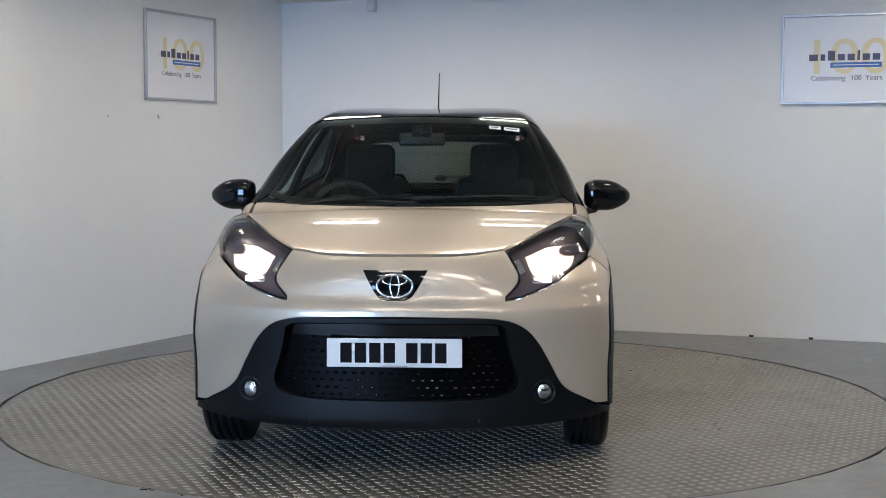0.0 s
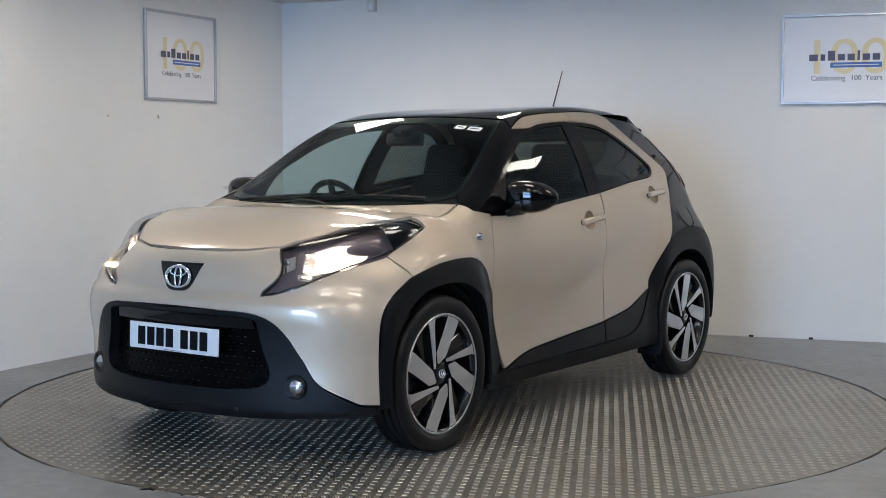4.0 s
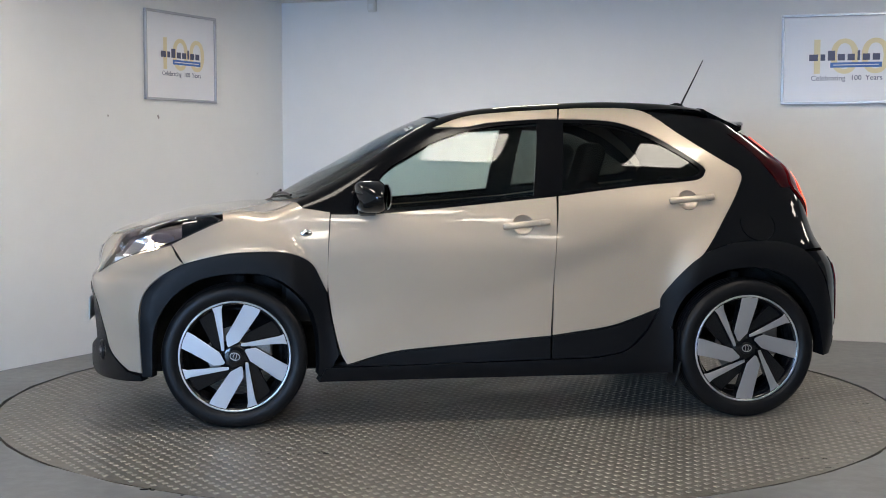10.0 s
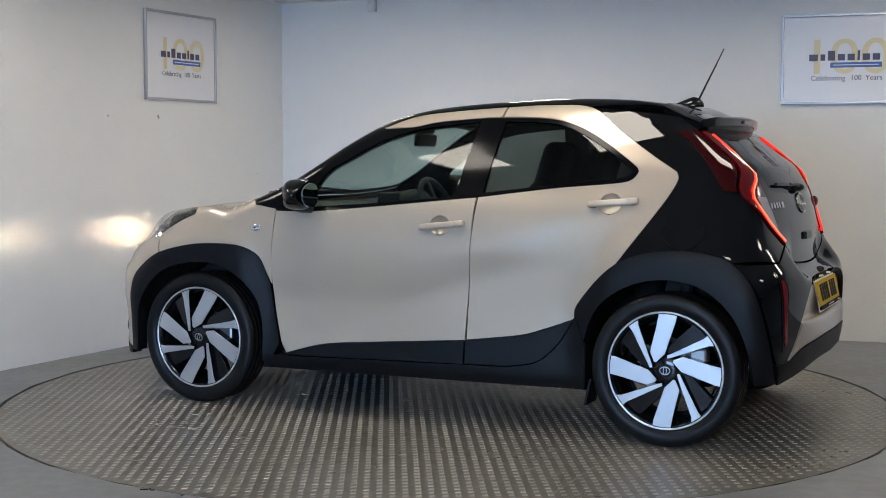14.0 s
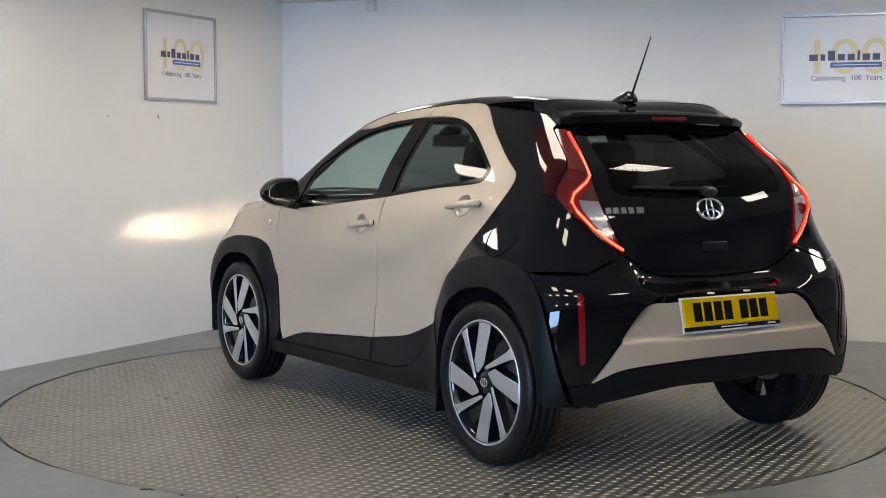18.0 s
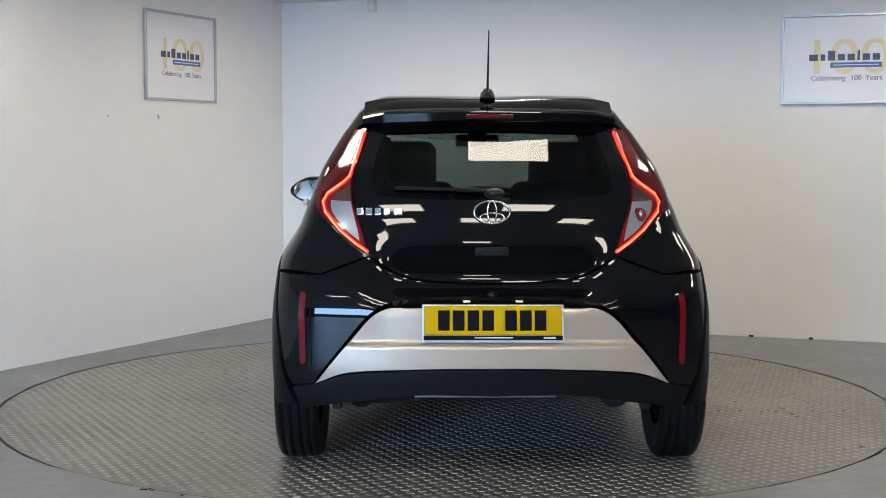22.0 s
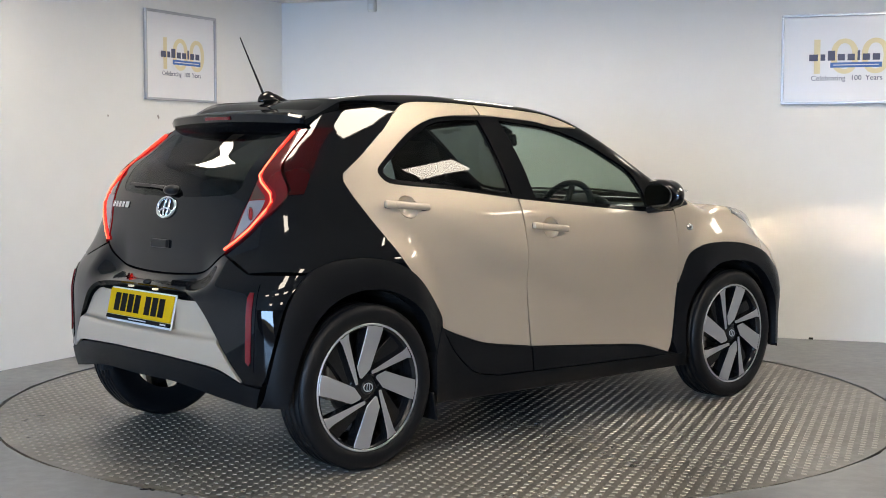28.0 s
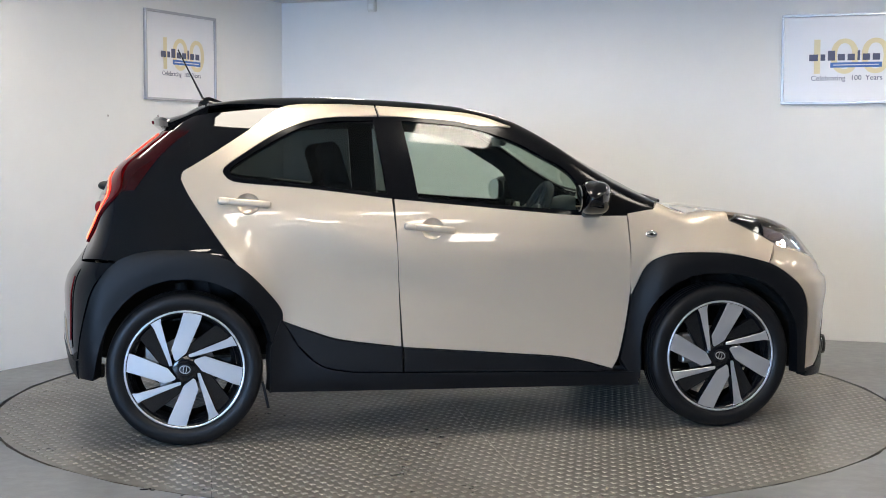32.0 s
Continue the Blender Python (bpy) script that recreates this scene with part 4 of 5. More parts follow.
for wx, wy, turn in ((WHEEL_X, 0.77, -17), (-WHEEL_X, 0.77, 0), (WHEEL_X, -0.77, -14), (-WHEEL_X, -0.77, -6)):
    build_wheel(wx, wy, turn)

# wheel wells, underbody and the dark bulk inside
for sx, r in ((1, 0.395), (-1, 0.395)):
    for sy in (1, -1):
        n, vs, fs = 22, [], []
        for i in range(n + 1):
            a = math.pi * (0.03 + 0.94 * i / n)
            for yy in (0.48, 0.805):
                vs.append((sx * WHEEL_X + r * math.cos(a), sy * yy, HUB_Z + r * 0.99 * math.sin(a)))
        fs = [(2 * i, 2 * i + 1, 2 * i + 3, 2 * i + 2) for i in range(n)]
        fs.append(tuple(2 * i for i in range(n + 1)))
        mesh_object("wheel_well", vs, fs, DARK, car)
        part("brake_caliper", box_bm(-0.04, 0.04, -0.03, 0.03, -0.07, 0.07, 0.012, pose(sx * WHEEL_X - 0.13, sy * 0.765, HUB_Z + 0.03)), STEEL, car)
        v, f = tube([(sx * WHEEL_X + 0.02, sy * 0.60, 0.35), (sx * WHEEL_X - 0.02, sy * 0.57, 0.68)], 0.028, 10)
        mesh_object("suspension_strut", v, f, DARK, car)
part("underbody", box_bm(-0.83, 0.82, -0.76, 0.76, 0.215, 0.29, 0.02), DARK, car)
part("engine_undertray", box_bm(0.8, 1.80, -0.47, 0.47, 0.205, 0.80, 0.04), DARK, car)
part("boot_floor", box_bm(-1.62, -0.8, -0.47, 0.47, 0.33, 0.62, 0.04), DARK, car)
v, f = tube([(-1.2, -0.68, 0.30), (-1.2, 0.68, 0.30)], 0.04, 12)
mesh_object("rear_axle", v, f, DARK, car)
part("silencer", ellipsoid_bm(0.09, 0.17, 0.050, pose(-1.40, 0.44, 0.305, 0, 0, 0), power=0.8), DARK, car)
part("silencer_shield", box_bm(-0.02, 0.02, -0.28, 0.28, -0.02, 0.02, 0.004, pose(-1.50, 0.02, 0.315)), STEEL, car)
v, f = tube([(-1.42, 0.40, 0.285), (-1.2, 0.3, 0.25), (-0.6, 0.15, 0.22), (0.6, 0.1, 0.21)], 0.025, 10)
mesh_object("exhaust_pipe", v, f, STEEL, car)
for sy in (1, -1):
    part("rear_damper", ellipsoid_bm(0.05, 0.06, 0.05, pose(-1.32, sy * 0.52, 0.27)), DARK, car)
    part("mud_flap", box_bm(-0.006, 0.006, -0.07, 0.07, -0.06, 0.06, 0.003, pose(-0.872, sy * 0.79, 0.215, 0, -12, 0)), CLAD, car)
    part("tow_lug", box_bm(-0.03, 0.03, -0.02, 0.02, -0.03, 0.03, 0.008, pose(-1.60, sy * 0.60, 0.30)), DARK, car)


# door handles
for p, tilt in ((S(-0.14, 0.93), 6), (S(-0.95, 1.042), 6)):
    for sgn in (1, -1):
        m = on_surface(p, sgn)
        up = pose(0, 0, -0.008, 0, 0, tilt * sgn)
        bm = ellipsoid_bm(0.0525, 0.0495, 0.030, m @ pose(0.012, 0, 0.001))
        bmesh.ops.delete(bm, geom=[q for q in bm.verts if ((m @ pose(0.012, 0, 0.001)).inverted() @ q.co).z > 0.002], context="VERTS")
        cup = part("handle_cup", bm, BEIGE, car, smooth=True)
        bar = box_bm(-0.118, 0.112, -0.0155, 0.0155, 0.013, 0.035, 0.0105, m @ up, 3)
        h = part("door_handle", bar, BEIGE, car, "beige painted pull handle", smooth=True)
        part("handle_cap", box_bm(-0.1185, -0.062, -0.0162, 0.0162, 0.0135, 0.0362, 0.0105, m @ up, 3), BEIGE, h, smooth=True)
        for e in (-0.095, 0.09):
            part("handle_mount", box_bm(e - 0.014, e + 0.014, -0.012, 0.012, -0.004, 0.022, 0.005, m @ up), TRIM, h)

# side badges on the fenders
for sgn in (1, -1):
    m = on_surface(S(0.885, 0.897), sgn)
    b = part("fender_badge", ellipsoid_bm(0.028, 0.017, 0.006, m), CHROME, car, "small chrome oval badge", smooth=True)
    part("badge_inlay", ellipsoid_bm(0.012, 0.006, 0.003, m @ pose(0, 0, 0.0035)), TRIM, b, smooth=True)

# door mirrors
for sgn in (1, -1):
    shell = bmesh.new()
    bmesh.ops.create_uvsphere(shell, u_segments=32, v_segments=20, radius=1)
    for q in shell.verts:
        x, y, z = [math.copysign(abs(a) ** 0.58, a) for a in q.co]
        x = x * 0.088 if x > 0 else x * 0.050
        taper = 1 - 0.58 * max(0, y) ** 1.6
        q.co = Vector((0.575 + x * taper - 0.02 * y, (0.905 + y * 0.112) * sgn, 1.062 + z * 0.069 * taper + 0.008 * (1 - y) * (z > 0)))
    mirror_body = part("door_mirror", shell, BLACK, car, "gloss black door mirror", smooth=True)
    rim = [(0.089 * math.copysign(abs(math.cos(w)) ** 0.7, math.cos(w)), 0.058 * math.copysign(abs(math.sin(w)) ** 0.7, math.sin(w))) for w in [2 * math.pi * i / 32 for i in range(32)]]
    rim = [(u, v * (1 - 0.28 * max(0.0, u / 0.089))) for u, v in rim]
    face = Matrix.Translation((0.520, 0.903 * sgn, 1.064)) @ pose(0, 0, 0, 0, 0, 7 * sgn) @ Matrix(((0, 0, -1, 0), (sgn, 0, 0, 0), (0, 1, 0, 0), (0, 0, 0, 1)))
    mesh_object("mirror_glass", *prism(rim, 0.0, 0.006, face), MIRROR, mirror_body, "flat silvered mirror glass")
    part("mirror_foot", box_bm(-0.045, 0.04, -0.05, 0.05, -0.016, 0.016, 0.013, pose(0.605, 0.81 * sgn, 0.992, 12 * sgn, 0, 0), 3), TRIM, mirror_body, smooth=True)
    part("mirror_repeater", ellipsoid_bm(0.012, 0.05, 0.008, pose(0.672, 0.91 * sgn, 1.085, 0, 0, -8 * sgn)), LENS, mirror_body, smooth=True)

# number plates with plain bars in place of characters
def plate(name, m, mat, strip):
    p = part(name, box_bm(-0.26, 0.26, -0.0555, 0.0555, -0.004, 0.004, 0.003, m), mat, car, "number plate with dark bars for characters")
    x = -0.2075
    for i in range(7):
        part("plate_bar", box_bm(x, x + 0.044, -0.0385, 0.0385, 0.0042, 0.0052, 0, m), INK, p)
        x += 0.0555 + (0.031 if i == 3 else 0)
    if strip:
        part("plate_surround", box_bm(-0.268, 0.268, -0.082, 0.062, -0.008, -0.0045, 0.002, m), WHITEPLATE, p)
        part("plate_strip", box_bm(-0.262, 0.262, -0.0735, -0.0570, -0.004, 0.004, 0.001, m), INK, p, "dark strip with pale bars")
        part("strip_bar", box_bm(-0.07, 0.075, -0.0675, -0.0625, 0.0042, 0.005, 0, m), SCREENPRINT, p)
        part("strip_mark", box_bm(0.19, 0.235, -0.0685, -0.062, 0.0042, 0.005, 0, m), SCREENPRINT, p)
    else:
        part("plate_maker_line", box_bm(-0.05, 0.05, -0.0515, -0.0495, 0.0042, 0.005, 0, m), REDREFLECTOR, p)


plate("front_number_plate", Matrix.Translation((1.948, 0.001, 0.499)) @ pose(0, 0, 0, 88, 0, 90), WHITEPLATE, False)
plate("rear_number_plate", Matrix.Translation((-1.752, 0.0, 0.632)) @ pose(0, 0, 0, 77, 0, -90), YELLOWPLATE, True)
for yy in (-0.10, 0.10):
    part("plate_lamp", box_bm(-0.008, 0.008, -0.014, 0.014, -0.004, 0.004, 0.002, pose(-1.738, yy, 0.704)), HEADLAMP_SMALL, car, "small lit plate lamp")

# nose badge
bp = [C(F(-0.125, 0.812)), C(F(0.125, 0.812)), F(0.078, 0.727), F(0.045, 0.699), F(-0.045, 0.699), F(-0.078, 0.727)]
panel("badge_plate", bp, NOSE, BLACK, car, mirror=False, level=0.003, depth=0.006, gap=0, grid=0.02)
mb = on_surface(F(0.0, 0.752), 1, (0, 1, 0))
emb = mesh_object("nose_emblem", *merged(moved(ring_mesh(0.074, 0.050, 0.011, 0.008), mb @ pose(0, 0, 0.006)), moved(ring_mesh(0.021, 0.047, 0.007, 0.006), mb @ pose(0, 0, 0.006)),
                  moved(ring_mesh(0.050, 0.022, 0.007, 0.006), mb @ pose(0, 0.022, 0.006))), CHROME, car, "chrome oval emblem", smooth=True)
mb = on_surface(B(0.0, 1.035), 1, (0, 1, 0))
mesh_object("tail_emblem", *merged(moved(ring_mesh(0.074, 0.050, 0.010, 0.008), mb @ pose(0, 0, 0.001)), moved(ring_mesh(0.021, 0.047, 0.007, 0.006), mb @ pose(0, 0, 0.001)),
            moved(ring_mesh(0.050, 0.022, 0.007, 0.006), mb @ pose(0, 0.022, 0.001))), CHROME, car, "chrome oval emblem", smooth=True)
for i, yy in enumerate((0.51, 0.475, 0.44, 0.405, 0.362)):
    m = on_surface(B(yy, 1.036), 1, (0, 1, 0))
    w = 0.013 if i < 4 else 0.018
    part("model_badge_bar", box_bm(-w, w, -0.014, 0.014, 0.0, 0.005, 0.003, m), CHROME, car, "chrome model badge bar")

# front grille: rows of small dark studs behind the plate
def build_grille():
    rng = random.Random(2)
    for r in range(9):
        z = 0.328 + r * 0.028
        k = 12 if r < 7 else 11
        for i in range(-k, k + 1):
            y = (i + (0.5 if r % 2 else 0)) * 0.037
            if abs(y) > 0.47 - 0.16 * max(0, (z - 0.36) / 0.24):
                continue
            p = NOSE.lift(NOSE.flat(np.array([F(y, z)])), -0.045)[0]
            m = on_surface(p, 1, (0, 1, 0))
            if STUD[0] is None:
                ob = part("grille_stud", ellipsoid_bm(0.011, 0.0055, 0.010, None, 8, 6), BLACK, car)
                STUD[0] = ob.data
            else:
                ob = new("grille_stud", STUD[0])
                ob.parent = car
            ob.matrix_basis = m @ pose(0, 0, 0, 0, 0, rng.uniform(-4, 4))


STUD = [None]
build_grille()
gp = [F(0.38, 0.604), C(F(0.40, 0.597)), C(F(0.41, 0.560)), F(0.30, 0.558)]
panel("grille_bar", [F(0.0, 0.607), *gp, F(0.0, 0.556), *flip_y(gp)[::-1]], NOSE, BLACK, car, mirror=False, level=-0.018, depth=0.02)
for sgn in (1, -1):
    p = F(0.575, 0.337) if sgn > 0 else F(0.575, 0.337)
    m = on_surface(p, sgn, (0, 1, 0))
    n = m.to_3x3() @ Vector((0, 0, 1))
    m2 = look(m.translation, m.translation - (n + Vector((1.2, 0, 0))).normalized())
    fog = part("fog_lamp", ellipsoid_bm(0.036, 0.036, 0.020, m2 @ pose(0, 0, -0.006)), SILVERLAMP, car, "round clear fog lamp", smooth=True)
    mesh_object("fog_bezel", *moved(ring_mesh(0.050, 0.050, 0.012, 0.012), m2), TRIM, fog, smooth=True)
    part("fog_lens", ellipsoid_bm(0.034, 0.034, 0.026, m2 @ pose(0, 0, -0.006)), LENS, fog, smooth=True)

# headlamps: small lamps and a deep narrow beam slot that throws the light forwards
for sgn in (1, -1):
    turn = -14 * sgn
    q = S(1.56, 0.865)
    m = pose(q[0] - 0.015, (q[1] - 0.030) * sgn, 0.868, 0, 0, 52 * sgn)
    part("indicator_lamp", ellipsoid_bm(0.012, 0.075, 0.024, m, power=0.8), LAMPGREY, car, smooth=True)
    strip = [(1.60, 0.650), (1.68, 0.600), (1.745, 0.535), (1.80, 0.470)]
    pts = []
    for i, (x, y) in enumerate(strip):
        p = LAMP.lift(LAMP.flat(np.array([F(y, 0.766 - 0.022 * i)])), -0.020)[0]
        pts.append((p[0], p[1] * sgn, p[2]))
    v, f = tube(pts, 0.011, 8, 0.7)
    mesh_object("day_light_bar", v, f, SILVERLAMP, car, smooth=True)
    q = F(0.57, 0.765)
    m = pose(q[0] - 0.066, 0.57 * sgn, 0.765, 0, 0.6, 0)
    slot = []
    for x0, x1, y0, y1, z0, z1 in ((-0.09, 0.05, -0.034, 0.034, 0.0075, 0.0115), (-0.09, 0.05, -0.034, 0.034, -0.0115, -0.0075), (-0.09, 0.05, -0.038, -0.034, -0.0115, 0.0115), (-0.09, 0.05, 0.034, 0.038, -0.0115, 0.0115), (-0.094, -0.09, -0.038, 0.038, -0.0115, 0.0115)):
        bmx = box_bm(x0, x1, y0, y1, z0, z1, 0, m)
        slot.append(([v.co.copy() for v in bmx.verts], [tuple(q.index for q in f.verts) for f in bmx.faces]))
        bmx.free()
    shape = merged(*slot)
    sl = mesh_object("beam_shade", *shape, SATINLAMP, car)
    part("beam_source", box_bm(-0.080, -0.075, -0.033, 0.033, -0.007, 0.007, 0, m), BEAM, sl, "bright beam source")

lin = [C(B(0.42, 1.36)), C(B(0.56, 1.34)), B(0.70, 1.13), B(0.69, 1.0), C(B(0.52, 0.84)), C(B(0.42, 0.86)), B(0.44, 1.0), B(0.46, 1.2)]
panel("tail_lamp_lining", lin, TAIL, DARK, car, level=-0.03, depth=0, gap=0, grid=0.05)
panel("quarter_trim", [C(S(-1.08, 1.16)), C(S(-1.0, 0.95)), C(S(-1.0, 0.72)), C(B(0.55, 0.80)), C(B(0.47, 0.90)), B(0.44, 1.1), C(B(0.46, 1.34)), C(S(-0.95, 1.38)), S(-1.10, 1.23)], QUARTER, CABIN, car, level=-0.06, depth=0, gap=0, grid=0.05)
# tail lamps: the lit bar, clear and amber fields, reflectors
for sgn in (1, -1):
    raw = [(0.500, 1.348), (0.520, 1.27), (0.548, 1.175), (0.572, 1.150), (0.634, 1.106), (0.651, 1.075), (0.641, 1.036), (0.584, 0.967), (0.525, 0.918), (0.474, 0.884)]
    pts = TAIL.lift(TAIL.flat(np.array([B(a, b) for a, b in raw])), 0.0075)
    v, f = tube([(p[0], p[1] * sgn, p[2]) for p in pts], 0.0068, 8)
    led = mesh_object("tail_light_bar", v, f, LEDRED, car, "glowing red angled light bar", smooth=True)
    pts = TAIL.lift(TAIL.flat(np.array([B(a, b) for a, b in raw[1:]])), 0.0116)
    v, f = tube([(p[0], p[1] * sgn, p[2]) for p in pts], 0.0042, 8)
    mesh_object("light_bar_core", v, f, LEDCORE, led, smooth=True)
rim = [(0.512, 1.352), (0.540, 1.360), (0.604, 1.22), (0.680, 1.115), (0.677, 1.05), (0.604, 0.972), (0.478, 0.868), (0.484, 0.880), (0.537, 0.911), (0.597, 0.961), (0.655, 1.033), (0.664, 1.075), (0.648, 1.113), (0.578, 1.161), (0.560, 1.180), (0.533, 1.27)]
panel("tail_lamp_rim", [C(B(a, b)) if i in (0, 1, 6, 7) else B(a, b) for i, (a, b) in enumerate(rim)], TAIL, REDRIM, car, level=0.010, depth=0.010, gap=0, grid=0.015, label="raised red outer lens of the tail lamp")
wrap = [C(np.array((-1.180, 0.572, 1.360))), np.array((-1.245, 0.600, 1.312)), np.array((-1.310, 0.635, 1.245)), np.array((-1.365, 0.668, 1.172)), C(np.array((-1.420, 0.700, 1.100))),
        C(B(0.684, 1.098)), B(0.682, 1.117), B(0.608, 1.222), C(B(0.545, 1.362))]
panel("tail_lamp_side_lens", wrap, QUARTER, SMOKERED, car, level=0.003, depth=0.004, gap=0.0, label="dark smoked red side lens of the tail lamp")
panel("tail_amber_field", [C(B(0.548, 1.142)), C(B(0.612, 1.098)), C(B(0.62, 1.085)), C(B(0.548, 1.078))], TAIL, AMBER, car, level=0.006, depth=0.002, gap=0, grid=0.02)
panel("tail_clear_field", [C(B(0.545, 1.075)), C(B(0.622, 1.080)), B(0.618, 1.040), B(0.565, 0.970), C(B(0.508, 0.925)), B(0.520, 0.98)], TAIL, CLEARFIELD, car, level=0.006, depth=0.002, gap=0, grid=0.02)
part("rear_fog_bulb", ellipsoid_bm(0.012, 0.030, 0.028, pose(*[a * b for a, b in zip(B(0.572, 1.025) + np.array((-0.004, 0, 0)), (1, -1, 1))], 0, 0, -30)), REDREFLECTOR, car, "round red fog bulb in the tail lamp", smooth=True)
panel("rear_reflector_bed", [C(B(0.735, 0.765)), C(B(0.715, 0.765)), C(B(0.688, 0.72)), C(B(0.688, 0.45)), C(B(0.715, 0.42)), C(B(0.742, 0.43))], TAIL, BLACK, car, level=0.003, depth=0.004, gap=0, grid=0.02)
panel("rear_reflector", [C(B(0.730, 0.735)), C(B(0.714, 0.735)), C(B(0.709, 0.715)), C(B(0.709, 0.47)), C(B(0.724, 0.455)), C(B(0.732, 0.47))], TAIL, REDREFLECTOR, car, level=0.007, depth=0.004, gap=0, grid=0.02, label="tall narrow red reflector")

# spoiler over the rear window
def build_spoiler():
    vs, fs = [], []
    n = 24
    for i in range(n + 1):
        y = -0.515 + 1.03 * i / n
        k = 0.05 * y * y
        e = max(0.0, abs(y) - 0.44) / 0.06
        tip = -1.368 + 0.24 * y * y + 0.015 * e
        zt = T(-1.22, abs(y) * 0.93)[2] + 0.002
        sec = [(-1.10, T(-1.10, abs(y) * 0.93)[2] + 0.003), (-1.20, zt + 0.006), (-1.28, zt - 0.016 - 0.008 * e), (tip + 0.012, 1.436 - k - 0.008 * e), (tip, 1.428 - k - 0.010 * e), (tip + 0.004, 1.396 - k), (tip + 0.03, 1.374 - k * 0.5), (-1.25, 1.362), (-1.12, 1.38)]
        vs += [(x, y, z) for x, z in sec]
    m = 9
    for i in range(n):
        for k in range(m):
            fs.append((i * m + k, i * m + (k + 1) % m, (i + 1) * m + (k + 1) % m, (i + 1) * m + k))
    fs.append(tuple(range(m))[::-1])
    fs.append(tuple(n * m + k for k in range(m)))
    bm = bevelled((vs, fs), 0)
    sp = part("rear_spoiler", bm, BLACK, car, "gloss black roof spoiler", smooth=True)
    sp.data.set_sharp_from_angle(angle=radians(38))
    part("high_brake_light", box_bm(-0.006, 0.006, -0.095, 0.095, -0.0085, 0.0085, 0.003, pose(-1.3665, 0, 1.411, 0, -7, 0)), REDREFLECTOR, sp, "dim red high brake light")


build_spoiler()

# aerial
fin = bmesh.new()
bmesh.ops.create_uvsphere(fin, u_segments=20, v_segments=12, radius=1)
for q in fin.verts:
    x, y, z = q.co
    h = 0.045 if x < 0 else 0.045 * (1 - 0.75 * x)
    q.co = Vector((-1.10 + (x * 0.055 if x < 0 else x * 0.115), y * 0.033, 1.494 + max(z, -0.1) * h))
aer = part("roof_aerial", fin, BLACK, car, "black fin base with a thin whip mast", smooth=True)
v, f = tube([(-1.128, 0, 1.525), (-1.165, 0, 1.60), (-1.205, 0, 1.68), (-1.247, 0, 1.766)], 0.0055, 8, 0.45)
mesh_object("mast", v, f, TRIM, aer)

# wipers
def wiper(pts, arm, parent_name):
    v, f = tube([(p[0], p[1], p[2]) for p in pts], 0.008, 6, 0.8)
    w = mesh_object(parent_name, v, f, TRIM, car, "black wiper blade")
    v, f = tube(arm, 0.009, 6, 0.6)
    mesh_object("wiper_arm", v, f, TRIM, w)


wiper([T(1.035 - 0.03 * i / 5 - 0.12 * max(0, 0.3 - 0.1 * i) ** 2, -0.50 + 0.10 * i) + np.array((0, 0, 0.008)) for i in range(6)], [(1.065, 0.12, 1.015), (1.045, 0.0, 1.042), (1.02, -0.2, 1.05)], "windscreen_wiper")
wiper([T(1.040 - 0.085 * i / 5, 0.02 + 0.11 * i) + np.array((0, 0, 0.008)) for i in range(6)], [(1.00, 0.55, 1.00), (1.0, 0.45, 1.03), (1.01, 0.30, 1.05)], "windscreen_wiper")
wiper([B(0.375 - 0.075 * i, 1.128 - 0.002 * i) + np.array((-0.012, 0, 0)) for i in range(6)], [(-1.61, -0.03, 1.105), (-1.615, 0.03, 1.118), (-1.60, 0.16, 1.125)], "rear_wiper")
part("rear_wiper_pivot", ellipsoid_bm(0.035, 0.04, 0.022, pose(-1.60, -0.01, 1.108)), TRIM, car, smooth=True)
mh = on_surface(B(0.0, 0.885), 1, (0, 1, 0))
part("tailgate_latch", box_bm(-0.065, 0.065, -0.018, 0.018, -0.002, 0.014, 0.006, mh), TRIM, car, "black tailgate pull")
part("rear_camera", ellipsoid_bm(0.02, 0.02, 0.014, pose(B(0.0, 0.727)[0], 0.0, 0.727)), TRIM, car, smooth=True)
# fuel flap outline
mf = on_surface(S(-1.275, 0.925), 1)
mesh_object("fuel_flap_joint", *moved(ring_mesh(0.088, 0.088, 0.004, 0.0012, 48), mf), GAPBLACK, car)
# parking sensors and washer nozzles on the mask
for yy in (-0.33, 0.33):
    part("front_sensor", ellipsoid_bm(0.011, 0.011, 0.004, on_surface(F(yy, 0.235), 1, (0, 1, 0))), TRIM, car, smooth=True)

# windscreen: dark band round the glass and two small stickers
fr = [T(0.985, 0.38), T(0.910, 0.59), C(T(0.845, 0.650)), T(0.69, 0.620), T(0.495, 0.574), C(T(0.325, 0.528)), T(0.340, 0.3)]
wo = [T(1.03, 0.38), T(0.95, 0.60), C(T(0.877, 0.678)), T(0.70, 0.643), T(0.50, 0.596), T(0.33, 0.546), C(T(0.252, 0.516)), T(0.267, 0.3)]
panel("windscreen_band", [T(1.053, 0.0), *wo, T(0.277, 0.0), *flip_y(wo)[::-1]], TOP, TRIM, car, holes=([T(1.005, 0.0), *fr, T(0.35, 0.0), *flip_y(fr)[::-1]],), level=-0.006, depth=0, mirror=False, gap=0.0, label="black ceramic band of the windscreen")
